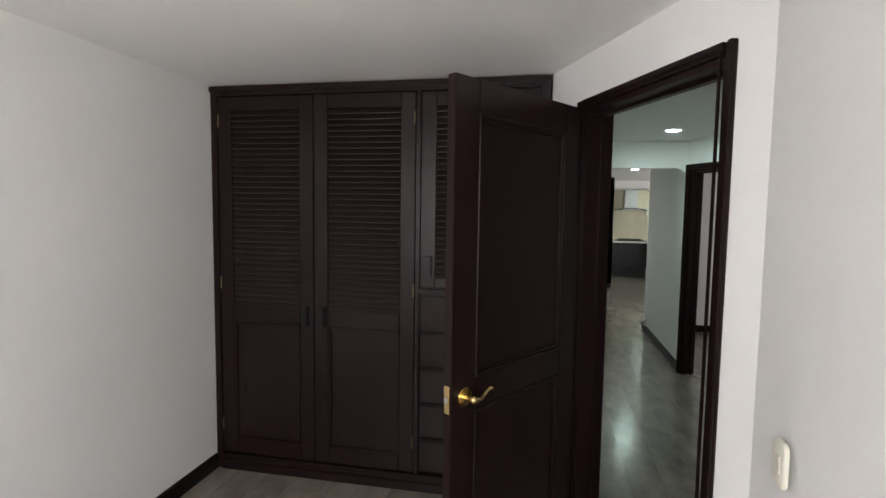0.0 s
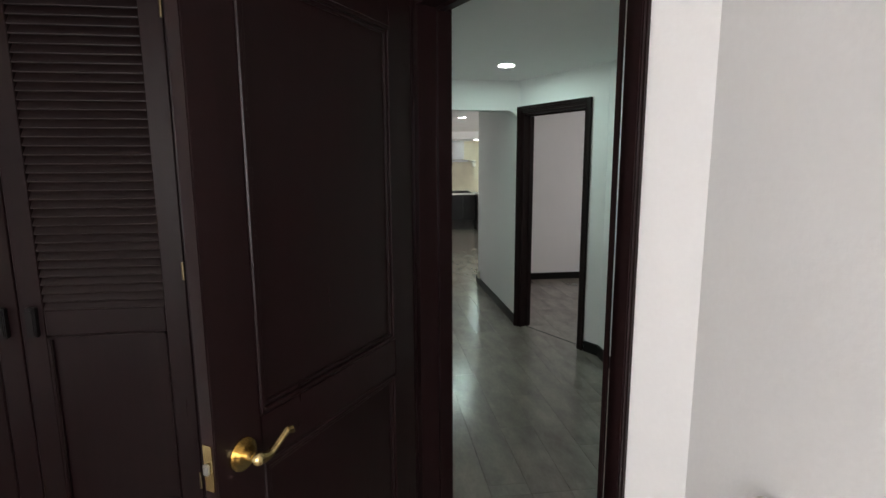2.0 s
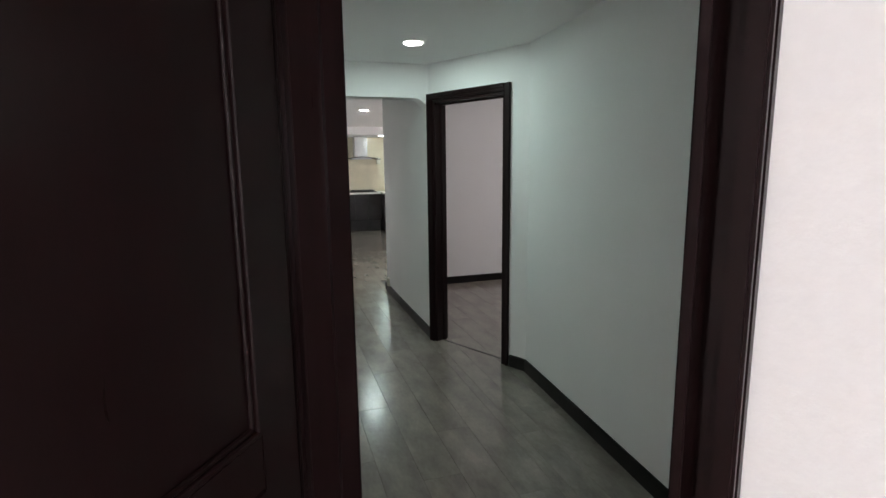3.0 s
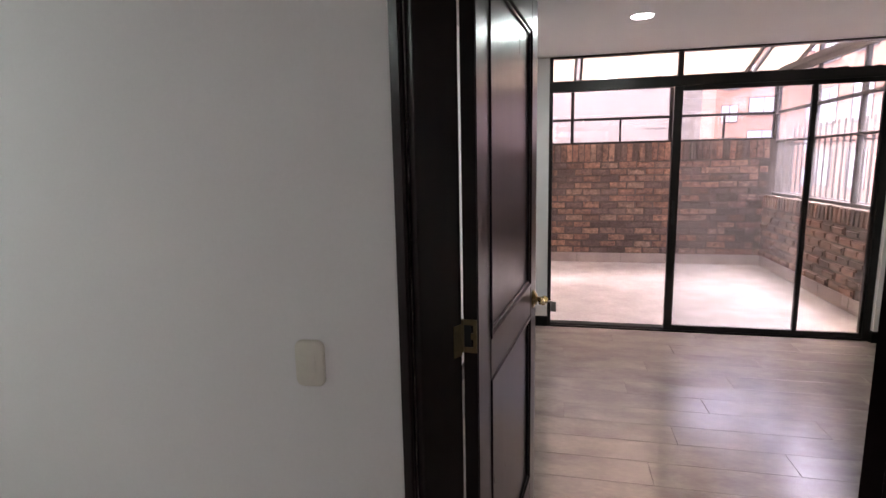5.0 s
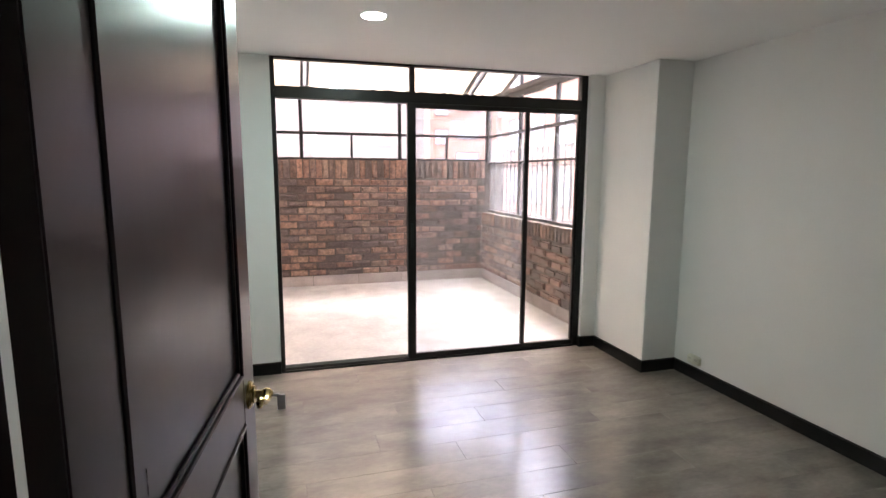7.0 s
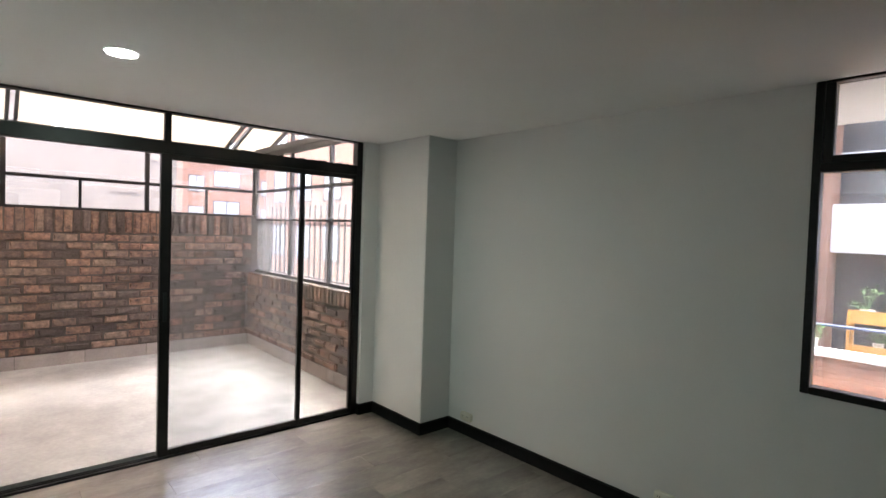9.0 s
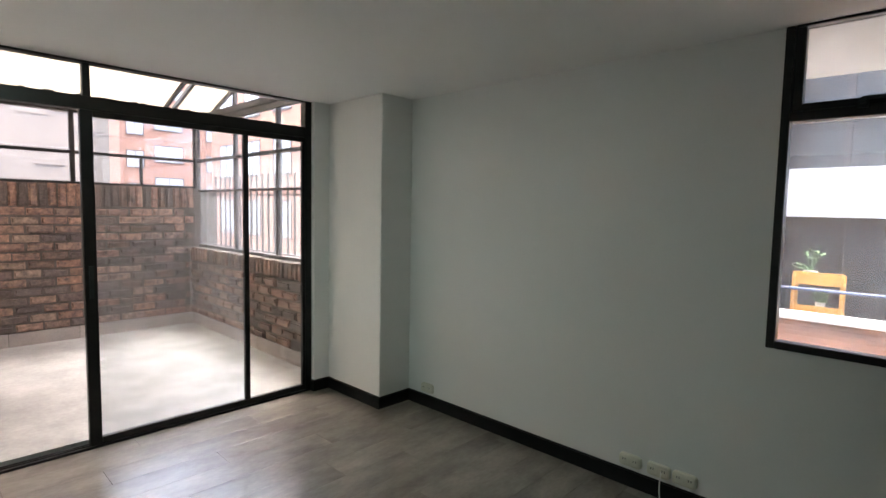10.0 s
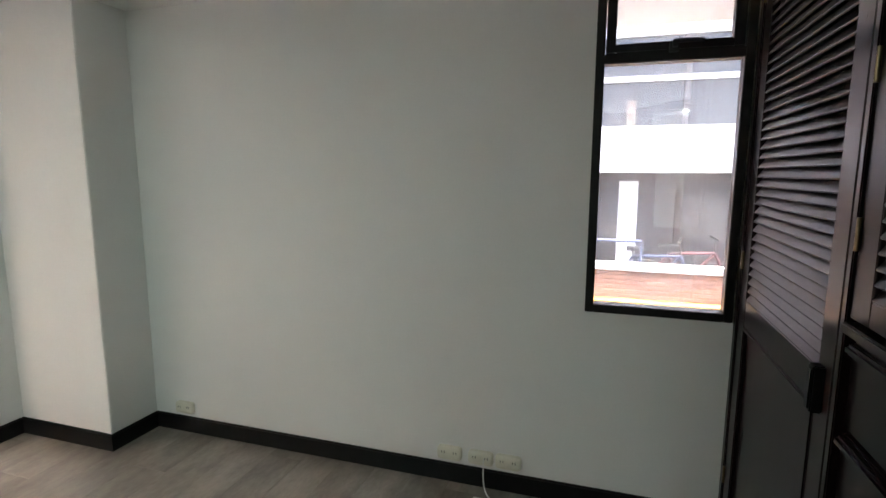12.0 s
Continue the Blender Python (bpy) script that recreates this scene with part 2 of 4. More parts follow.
def baseboard(p, q, side, a=0.0, b=None, h=0.085):
    """A dark board on the wall's face from p to q; side: 1 when the room is to the left of the run, -1 to the right."""
    n = math.hypot(q[0] - p[0], q[1] - p[1])
    b = n if b is None else b
    bm = boxes((a, 0, 0.0, b, 0.014 * side, h), (a, 0, h, b, 0.009 * side, h + 0.006))
    return solid("baseboard", bm, BASEW, "espresso brown wooden baseboard along the wall", "baseboard", along(p, q), kind="structure")


def door_frame(name, p, u, width, thick, head, label, casing=0.065, both=True, strike=0.0, casing_end=None, flat=False):
    """A timber door lining in a wall. p: the first jamb on the seen face; u: unit way along the wall; the wall lies to the left by thick."""
    ob = thing(name, along(p, (p[0] + u[0], p[1] + u[1])), label, "door frame", kind="structure")
    t0, t1 = min(0, thick), max(0, thick)
    w = width
    part("jamb", boxes((-0.004, t0, 0, 0.026, t1, head), bevel=0.002), WOOD, ob)
    part("jamb", boxes((w - 0.026, t0, 0, w + 0.004, t1 + (0.043 if flat else 0), head), bevel=0.002), WOOD, ob)
    part("head", boxes((-0.004, t0, head - 0.026, w + 0.004, t1, head + 0.004), bevel=0.002), WOOD, ob)
    s = 1 if thick > 0 else -1
    mid = thick * 0.55
    ce = casing if casing_end is None else casing_end
    if not flat:
        part("stop", boxes((0.026, mid, 0, 0.038, mid + 0.03 * s, head - 0.03), (w - 0.038, mid, 0, w - 0.026, mid + 0.03 * s, head - 0.03),
                           (0.026, mid, head - 0.038, w - 0.026, mid + 0.03 * s, head - 0.026)), WOOD, ob)
    if strike:
        if not flat:
            part("strike_plate", boxes((w - 0.0275, thick * 0.62, strike - 0.03, w - 0.0255, thick * 0.85, strike + 0.03)), BRONZE, ob, "small brass strike plate")
        hy = 0.155 if flat else thick * 0.735
        # black disc on the jamb imitates the shaded latch hole
        bm = rod(bmesh.new(), (w - 0.0282, hy, strike), (w - 0.0258, hy, strike), 0.008, sides=14)
        part("strike_hole", bm, IRON, ob, "small dark disc in place of the latch hole")
    if flat:
        for z in (0.25, 1.05, 1.885):
            bm = boxes((0.0255, thick * 0.78, z - 0.04, 0.0275, thick * 0.99, z + 0.04))
            for dz in (-0.022, 0.022):
                rod(bm, (0.026, thick * 0.84, z + dz), (0.029, thick * 0.84, z + dz), 0.004, sides=8)
            part("hinge_plate", bm, BRASS if z > 1.8 else BRONZE, ob, "brass hinge plate on the jamb")
    faces = [(0, -s)] + ([(thick, s)] if both else [])
    for y, d in faces:
        for lo, hi in ((-casing, 0.004), (w - 0.004, w + ce)):
            if flat:
                part("casing", boxes((lo, y, 0, hi, y + 0.016 * d, head + casing), bevel=0.005, segments=3), WOOD, ob)
                continue
            out_lo = lo if lo < 0 else hi - 0.022
            part("casing", boxes((lo, y, 0, hi, y + 0.014 * d, head + casing), (out_lo, y + 0.014 * d, 0, out_lo + 0.022, y + 0.024 * d, head + casing),
                                 (lo + (0.045 if lo < 0 else 0.005), y + 0.014 * d, 0, lo + (0.06 if lo < 0 else 0.02), y + 0.02 * d, head + 0.01), bevel=0.003), WOOD, ob)
        part("casing", boxes((0.004, y, head - 0.004, w - 0.004, y + 0.014 * d, head + casing), (0.004, y + 0.014 * d, head + casing - 0.022, w - 0.004, y + 0.024 * d, head + casing),
                             (0.004, y + 0.014 * d, head + 0.006, w - 0.004, y + 0.02 * d, head + 0.02), bevel=0.003), WOOD, ob)
    return ob


def lever(parent, x, y, z, d, way):
    """A brass rose with a curved lever. d: +1 or -1, the side of the leaf; way: +1 or -1, where the lever points."""
    bm = bmesh.new()
    for r, a, b in ((0.036, 0, 0.005), (0.031, 0.005, 0.009), (0.022, 0.009, 0.016), (0.011, 0.016, 0.045)):
        rod(bm, (x, y + a * d, z), (x, y + b * d, z), r, sides=24)
    part("rose", smooth(bm), BRASS, parent, "polished brass rose")
    bm = bmesh.new()
    pts = [(0, 0, 0.015), (0.018, -0.006, 0.012), (0.036, -0.006, 0.009), (0.056, 0.003, 0.008), (0.074, 0.014, 0.008), (0.088, 0.021, 0.009), (0.099, 0.02, 0.009), (0.105, 0.013, 0.007)]
    for (a, b, r), (c, e, s) in zip(pts, pts[1:]):
        rod(bm, (x + a * way, y + 0.045 * d, z + b), (x + c * way, y + 0.045 * d, z + e), r, s, 10)
        bmesh.ops.create_icosphere(bm, subdivisions=1, radius=s, matrix=Matrix.Translation((x + c * way, y + 0.045 * d, z + e)))
    bmesh.ops.create_icosphere(bm, subdivisions=2, radius=0.016, matrix=Matrix.Translation((x, y + 0.045 * d, z)))
    part("lever", smooth(bm), BRASS, parent, "curved brass lever")


def door_leaf(name, m, width, height, label, key=False, mid=1.0, grip=0.935, hinges=True):
    """A panelled leaf: local x from the hinge to the free edge, y its thickness."""
    ob = thing(name, m, label, "door")
    t = 0.019
    st = 0.125
    zb, zm0, zm1, zt = 0.2, mid - 0.115, mid, height - 0.12
    part("panel", boxes((st - 0.01, -0.009, zm1 - 0.01, width - st + 0.01, 0.009, zt + 0.01)), WOOD, ob)
    part("panel", boxes((st - 0.01, -0.009, zb - 0.01, width - st + 0.01, 0.009, zm0 + 0.01)), WOOD, ob)
    for a, b in ((0, st), (width - st, width)):
        part("stile", boxes((a, -t, 0, b, t, height), bevel=0.0025), WOOD, ob)
    for a, b in ((0, zb), (zm0, zm1), (zt, height)):
        part("rail", boxes((st, -t, a, width - st, t, b), bevel=0.0025), WOOD, ob)
    for a, b in ((zb, zm0), (zm1, zt)):
        for d in (-1, 1):
            y0, y1 = 0.009 * d, 0.0235 * d
            bm = bmesh.new()
            for o, wdt, h in ((0, 0.014, y1), (0.014, 0.012, y1 * 0.72)):
                for q in ((st + o, a + o, st + o + wdt, b - o), (width - st - o - wdt, a + o, width - st - o, b - o),
                          (st + o, a + o, width - st - o, a + o + wdt), (st + o, b - o - wdt, width - st - o, b - o)):
                    box(bm, q[0], min(y0, h), q[1], q[2], max(y0, h), q[3])
            bmesh.ops.bevel(bm, geom=bm.edges[:], offset=0.003, segments=1, affect="EDGES", clamp_overlap=True)
            part("moulding", bm, WOOD, ob)
    for d in (-1, 1):
        lever(ob, width - 0.068, t * d, grip, d, -1)
    part("latch_plate", boxes((width, -0.012, grip - 0.05, width + 0.003, 0.012, grip + 0.05)), BRASS, ob, "brass latch plate")
    part("latch", boxes((width + 0.002, -0.007, grip - 0.012, width + 0.013, 0.007, grip + 0.012), bevel=0.003), STEEL, ob)
    for z in (0.25, 1.05, height - 0.17) if hinges else ():
        mat = BRASS if z > 1.8 else BRONZE
        bm = boxes((-0.004, -0.016, z - 0.042, -0.0005, t + 0.001, z - 0.028), (-0.004, -0.016, z + 0.028, -0.0005, t + 0.001, z + 0.042),
                   (-0.004, -0.016, z - 0.028, -0.0005, -0.007, z + 0.028), (-0.004, -0.007, z - 0.008, -0.0005, -0.001, z + 0.008))
        rod(bm, (-0.004, t + 0.002, z - 0.042), (-0.004, t + 0.002, z + 0.042), 0.005)
        hp = part("hinge", bm, mat, ob, "brass hinge with a worn open plate")
        # thin black sheet imitates the shade inside the open plate
        part("recess", boxes((-0.0025, -0.001, z - 0.028, -0.0008, t - 0.001, z + 0.028)), IRON, hp)
    if key:
        bm = bmesh.new()
        rod(bm, (width - 0.068, -t - 0.045, 0.93), (width - 0.068, -t - 0.075, 0.93), 0.004)
        box(bm, width - 0.07, -t - 0.09, 0.89, width - 0.066, -t - 0.07, 0.93)
        part("key", bm, STEEL, ob, "small key in the lock")
    return ob


def louvre_door(parent, x0, x1, z0, z1, split, handle_right, slat_pitch=0.0315, big=True):
    """A cupboard door under a wardrobe: louvres above split, a raised panel below. Front at y = -0.024."""
    f, k = -0.024, 0.0
    st = 0.085
    d = part("door", boxes((x0 + 0.001, 0.0, z0 + 0.001, x1 - 0.001, 0.01, z1 - 0.001)), BASEW, parent)
    lo = split if big else z0 + 0.055
    rails = [(z1 - 0.08, z1), (z0, z0 + (0.09 if big else 0.055))] + ([(split - 0.1, split)] if big else [])
    for a in (x0, x1 - st):
        part("stile", boxes((a, f, z0, a + st, k, z1), bevel=0.003, segments=1), WOOD, d)
    for a, b in rails:
        part("rail", boxes((x0 + st, f, a, x1 - st, k, b), bevel=0.003, segments=1), WOOD, d)
    wdt = x1 - x0 - 2 * st
    sl = bmesh.new()
    box(sl, 0, -0.003, -0.02, wdt, 0.003, 0.02, Matrix.Rotation(radians(-34), 4, "X"))
    bmesh.ops.bevel(sl, geom=[e for e in sl.edges if abs(e.verts[0].co.x - e.verts[1].co.x) > 0.1], offset=0.002, segments=1, affect="EDGES")
    slat = mesh_of("slat", sl, SLATWOOD)
    n = int((z1 - 0.08 - lo) / slat_pitch)
    for i in range(n):
        part("slat", slat, SLATWOOD, d, at=pose(x0 + st, -0.011, lo + (i + 0.5) * (z1 - 0.08 - lo) / n))
    if big:
        a, b = z0 + 0.09, split - 0.1
        part("panel", boxes((x0 + st - 0.004, -0.012, a - 0.004, x1 - st + 0.004, -0.004, b + 0.004)), WOOD, d)
        bm = boxes((x0 + st, -0.028, a, x0 + st + 0.016, -0.01, b), (x1 - st - 0.016, -0.028, a, x1 - st, -0.01, b),
                   (x0 + st, -0.028, a, x1 - st, -0.01, a + 0.016), (x0 + st, -0.028, b - 0.016, x1 - st, -0.01, b), bevel=0.004)
        part("moulding", bm, WOOD, d)
    hx = x1 - 0.05 if handle_right else x0 + 0.05
    hz = (split - 0.04) if big else z0 + 0.12
    part("handle", boxes((hx - 0.017, f - 0.026, hz - 0.058, hx + 0.017, f, hz + 0.058), (hx - 0.013, f - 0.03, hz - 0.052, hx + 0.013, f - 0.024, hz + 0.052), bevel=0.005), BASEW, d, "dark wooden pull handle")
    ex = x0 + 0.004 if handle_right else x1 - 0.004
    for z in (z0 + 0.18, (z0 + z1) / 2 - 0.02, z1 - 0.14):
        bm = rod(bmesh.new(), (ex, f - 0.004, z - 0.035), (ex, f - 0.004, z + 0.035), 0.0055)
        part("hinge", bm, BRONZE, d, "small brass hinge")
    return d


def wardrobe(m, width, label, columns):
    """A built-in wardrobe: local x along its front, y into it. columns: (x0, x1, kind)."""
    ob = thing("wardrobe", m, label, "wardrobe")
    H, D = CEILING_Z - 0.006, 0.58
    part("carcass", boxes((0.003, 0.012, 0.0, width - 0.003, D, H)), WOOD, ob)
    for fr in ((0.003, -0.03, 0.0, 0.045, 0.012, H), (width - 0.05, -0.03, 0.0, width - 0.003, 0.012, H), (0.045, -0.03, H - 0.055, width - 0.05, 0.012, H)):
        part("frame", boxes(fr, bevel=0.004), WOOD, ob)
    part("cornice", boxes((0.003, -0.045, H - 0.035, width - 0.003, -0.03, H), bevel=0.004), WOOD, ob)
    part("plinth", boxes((0.045, -0.03, 0.0, width - 0.05, 0.012, 0.08), bevel=0.004), WOOD, ob)
    part("plinth_moulding", boxes((0.045, -0.042, 0.0, width - 0.05, -0.0305, 0.055), bevel=0.004), WOOD, ob)
    part("bottom_rail", boxes((0.045, -0.036, 0.082, width - 0.05, 0.012, 0.098), bevel=0.004), WOOD, ob)
    for x0, x1, kind in columns:
        if kind == "pair":
            mid = (x0 + x1) / 2
            louvre_door(ob, x0, mid - 0.002, 0.105, H - 0.06, 1.03, True)
            louvre_door(ob, mid + 0.002, x1, 0.105, H - 0.06, 1.03, False)
        elif kind == "single":
            louvre_door(ob, x0, x1, 0.105, H - 0.06, 1.03, True)
        else:
            part("mullion", boxes((x0 - 0.02, -0.03, 0.098, x0 + 0.004, 0.012, H - 0.055), bevel=0.003), WOOD, ob)
            mid = (x0 + x1) / 2
            inward = kind == "drawers_inward"
            louvre_door(ob, x0 + 0.008, mid - 0.002, 1.19, H - 0.06, 1.2, inward, big=False)
            louvre_door(ob, mid + 0.002, x1 - 0.004, 1.19, H - 0.06, 1.2, not inward, big=False)
            part("shelf_edge", boxes((x0, -0.036, 1.155, x1, 0.012, 1.18), bevel=0.005), WOOD, ob)
            n, z0, z1 = 5, 0.105, 1.145
            h = (z1 - z0) / n
            for i in range(n):
                a = z0 + i * h
                d = part("drawer", boxes((x0 + 0.008, -0.012, a + 0.006, x1 - 0.006, 0.008, a + h - 0.006), bevel=0.004), WOOD, ob)
                part("lip", boxes((x0 + 0.012, -0.03, a + h - 0.034, x1 - 0.01, -0.01, a + h - 0.01), bevel=0.007), WOOD, d)
    return ob


def switch_plate(m, w, h, label, gangs=1, name="light_switch", category="switch"):
    """A wall plate: local x along the wall, y out of it (negative), z up; base at its middle."""
    ob = thing(name, m, label, category)
    bm = bmesh.new()
    r = min(w, h) * 0.26
    rings = []
    deep = 1.0 if name == "light_switch" else 2.0
    for inset, y in ((0.0, 0.0), (0.0, -0.006 * deep), (0.0015, -0.009 * deep), (0.005, -0.011 * deep)):
        ring = []
        for sx, sz, a0 in ((1, 1, 0), (-1, 1, 90), (-1, -1, 180), (1, -1, 270)):
            for k in range(6):
                a = radians(a0 + 18 * k)
                ring.append(bm.verts.new((sx * (w / 2 - r) + (r - inset) * math.cos(a), y, sz * (h / 2 - r) + (r - inset) * math.sin(a))))
        rings.append(ring)
    for a, b in zip(rings, rings[1:]):
        for k in range(len(a)):
            bm.faces.new((a[k], a[(k + 1) % len(a)], b[(k + 1) % len(a)], b[k]))
    bm.faces.new(rings[-1])
    part("plate", smooth(bm), PLASTIC, ob)
    for i in range(gangs):
        if name == "light_switch":
            part("rocker", boxes((-w * 0.22, -0.0135, -h * 0.2, w * 0.22, -0.009, h * 0.2), bevel=0.0018), PLASTIC, ob)
        else:
            for s in (-1, 1):
                part("socket_face", boxes((s * w * 0.24 - w * 0.17, -0.024, -h * 0.27, s * w * 0.24 + w * 0.17, -0.02, h * 0.27), bevel=0.0015), PLASTIC, ob)
                # black slivers on the face imitate the dark inside of the slots
                part("slot", boxes((s * w * 0.24 - 0.008, -0.0246, 0.001, s * w * 0.24 - 0.005, -0.0238, 0.012), (s * w * 0.24 + 0.005, -0.0246, 0.001, s * w * 0.24 + 0.008, -0.0238, 0.012)), IRON, ob)
    return ob


def downlight(x, y, z, label="round recessed white led downlight, lit"):
    ob = thing("ceiling_light", pose(x, y, z), label, "ceiling light", group="recessed ceiling lights")
    bm = bmesh.new()
    rod(bm, (0, 0, -0.006), (0, 0, 0.004), 0.07, sides=40)
    part("rim", smooth(bm), LAMPRIM, ob)
    bm = bmesh.new()
    rod(bm, (0, 0, -0.0085), (0, 0, -0.004), 0.06, sides=40)
    part("diffuser", smooth(bm), LAMPGLOW, ob, "glowing diffuser")
    data = bpy.data.lights.new("downlight", "AREA")
    data.shape, data.size, data.energy, data.color = "DISK", 0.13, DOWNLIGHT_W, (0.65, 1.0, 0.9)
    lamp = new("downlight", data)
    lamp.matrix_basis = look((x, y, z - 0.012), (x, y, 0))
    return ob


# ---- the plan ----
D1A, D1B = Vector((0.549, 1.502)), Vector((-0.015, 2.785))      # oblique wall with the first door, room side
U1 = (D1B - D1A).normalized()
D2A, D2B = Vector((1.797, 4.605)), Vector((1.345, 5.505))      # oblique wall with the far door, hall side
U2 = (D2B - D2A).normalized()
D3A, D3B = Vector((1.655, 2.487)), Vector((1.166, 1.615))      # oblique wall of the second bedroom's door, hall side
U3 = (D3B - D3A).normalized()
T = 0.13

# room with the wardrobe
wall("wall_west", (-2.01, -1.6), (-2.01, 3.45), 0.15)
baseboard((-2.01, -1.6), (-2.01, 2.77), -1)
wall("wall_south", (-2.16, -1.6), (0.7, -1.6), -0.2, [(0.55, 2.65, 0.9, 2.15)])
wall("wall_room_east", (0.53, -1.8), (0.549, 1.502), -0.12)
baseboard((0.53, -1.6), (0.549, 1.502), 1)
W1 = (D1B - D1A).length
wall("wall_door_1", D1A, D1B, -T, [(0.163, 1.044, -0.03, 2.10)])
baseboard(D1A, D1B, 1, 0, 0.13)
baseboard(D1A, D1B, 1, 1.08, W1)
p = D1A + U1 * 0.163
door_frame("door_1", p, U1, 0.881, -T, 2.10, "dark stained timber door frame with moulded casing", casing=0.032)
hinge = D1A + U1 * 1.012 + Vector((-0.045, -0.022))
tip = Vector((-0.366, 1.70))
aim = math.degrees(math.atan2(tip.y - hinge.y, tip.x - hinge.x))
door_leaf("open_door", pose(hinge.x, hinge.y, 0.008, 0, 0, aim), 0.826, 2.08, "dark stained panelled wooden door standing open, brass lever", mid=1.012, grip=0.952, hinges=False)
wardrobe(pose(-2.01, 2.80, 0), 1.99, "dark stained built-in wardrobe with louvred doors and drawers",
         [(0.05, 1.262, "pair"), (1.287, 1.935, "drawers_pair")])
wall("wall_behind_wardrobe", (-2.16, 3.42), (0.25, 3.42), 0.12)
switch_plate(pose(0.53, 1.275, 1.045, 0, 0, -90), 0.068, 0.11, "ivory plastic light switch on the white wall")

# hall
wall("wall_hall_west", (0.2, 2.77), (0.2, 11.55), 0.12)
wall("wall_hall_south", (0.63, 1.60), (1.25, 1.60), -0.1)
baseboard((0.63, 1.60), (1.2, 1.60), 1)
hx = (D3A, Vector((1.797, 4.605)))
wall("wall_hall_east", hx[0], hx[1], -0.12)
baseboard(hx[0], hx[1], 1, 0.05)
W2 = (D2B - D2A).length
wall("wall_door_2", D2A, D2B, -T, [(0.21, 0.975, -0.03, 2.05)])
baseboard(D2A, D2B, 1, 0, 0.15)
door_frame("door_2", D2A + U2 * 0.21, U2, 0.765, -T, 2.05, "dark stained timber door frame of the far room", casing=0.05, strike=0.98)
solid("threshold", boxes((0.236, -0.075, 0, 0.949, -0.06, 0.003)), SUBFLOOR, "thin dark floor joint strip under the doorway", "threshold", along(D2A, D2B), kind="structure")
wall("wall_hall_corridor", (1.345, 5.505), (1.345, 7.45), -0.12)
baseboard((1.345, 5.505), (1.345, 7.45), 1)
solid("baseboard", boxes((1.335, 7.52, 0, 1.5, 7.534, 0.085)), BASEW, "espresso brown wooden baseboard along the wall", "baseboard", kind="structure")
bm = boxes((0.2, 5.53, 2.07, 1.345, 5.70, CEILING_Z + 0.03))
for i in range(14):
    a0 = math.pi / 2 * i / 14
    r = 0.13
    box(bm, 1.345 - r * (1 - math.cos(a0 + 0.06)), 5.53, 2.07 - r + r * math.sin(a0), 1.345, 5.70, 2.07 - r + r * math.sin(a0 + math.pi / 28))
solid("beam", bm, PAINT, "white plastered beam with a rounded corner", "beam", kind="structure")
wall("wall_kitchen_west", (0.2, 11.43), (1.38, 11.43), 0.12)
baseboard((0.2, 11.43), (1.38, 11.43), -1)
wall("wall_kitchen_side", (1.38, 11.43), (1.38, 14.0), 0.12)
wall("wall_kitchen_back", (1.2, 13.86), (6.0, 13.86), 0.12, mat=KTILE, label="cream tiled kitchen wall")
wall("wall_living_east", (6.0, 7.52), (6.0, 13.95), -0.12, [(1.4, 4.0, 0.85, 2.15)])

# far room behind the second door
wall("wall_far_room_north", (1.45, 7.52), (4.6, 7.52), 0.12)
baseboard((1.455, 7.52), (4.6, 7.52), -1)
wall("wall_far_room_east", (4.55, 3.9), (4.55, 7.6), -0.12, [(1.5, 3.1, 0.85, 2.15)])
wall("wall_far_room_south", (1.86, 3.9), (4.6, 3.9), -0.12)

# second bedroom
W3 = (D3B - D3A).length
wall("wall_door_3", D3A, D3B, 0.142, [(0.044, 0.859, -0.03, 2.07)])
door_frame("door_3", D3A + U3 * 0.040, U3, 0.823, 0.142, 2.07, "dark stained flat timber door frame with brass hinges", casing=0.033, casing_end=0.07, strike=1.035, flat=True)
door_leaf("open_door", pose(1.7535, 2.339, 0.008, 0, 0, -6.3), 0.886, 2.055, "dark stained panelled wooden door opened wide, brass lever", key=True)
wall("wall_bedroom_north", (1.70, 2.78), (5.3, 2.78), 0.12)
baseboard((1.75, 2.78), (5.2, 2.78), -1)
wall("wall_bedroom_south", (1.3, -0.75), (5.35, -0.75), -0.16, [(0.203, 0.772, 0.905, 2.36)])
baseboard((1.47, -0.75), (4.49, -0.75), 1)
solid("pilaster", boxes((4.49, -0.752, -0.03, 5.33, -0.45, CEILING_Z + 0.03), bevel=0.004), PAINT, "white plastered pilaster in the corner", "pilaster", kind="structure")
baseboard((4.49, -0.75), (4.49, -0.45), 1)
baseboard((4.476, -0.45), (5.2, -0.45), 1)
wall("wall_terrace_side", (5.2, -0.45), (5.2, 2.9), -0.14, [(0.14, 2.685, -0.03, 2.36)])
solid("wall_bedroom_corner", boxes((5.16, -0.45, 0, 5.2, -0.31, CEILING_Z)), PAINT, "narrow white wall return beside the sliding door", "wall", kind="structure")
baseboard((5.16, -0.435), (5.16, -0.31), 1)
baseboard((5.146, -0.31), (5.196, -0.31), 1)
baseboard((5.2, 2.235), (5.2, 2.78), 1)
wall("wall_bedroom_west", (1.4, 0.9), (1.4, 1.56), 0.15)
wardrobe(pose(1.47, -0.746, 0, 0, 0, 90), 1.66, "dark stained built-in wardrobe with louvred door beside the window",
         [(0.05, 0.92, "single"), (0.96, 1.6, "drawers_inward")])
switch_plate(pose(1.666, 2.725, 0.998, 0, 0, -85.8), 0.075, 0.118, "ivory plastic light switch on the hall wall")
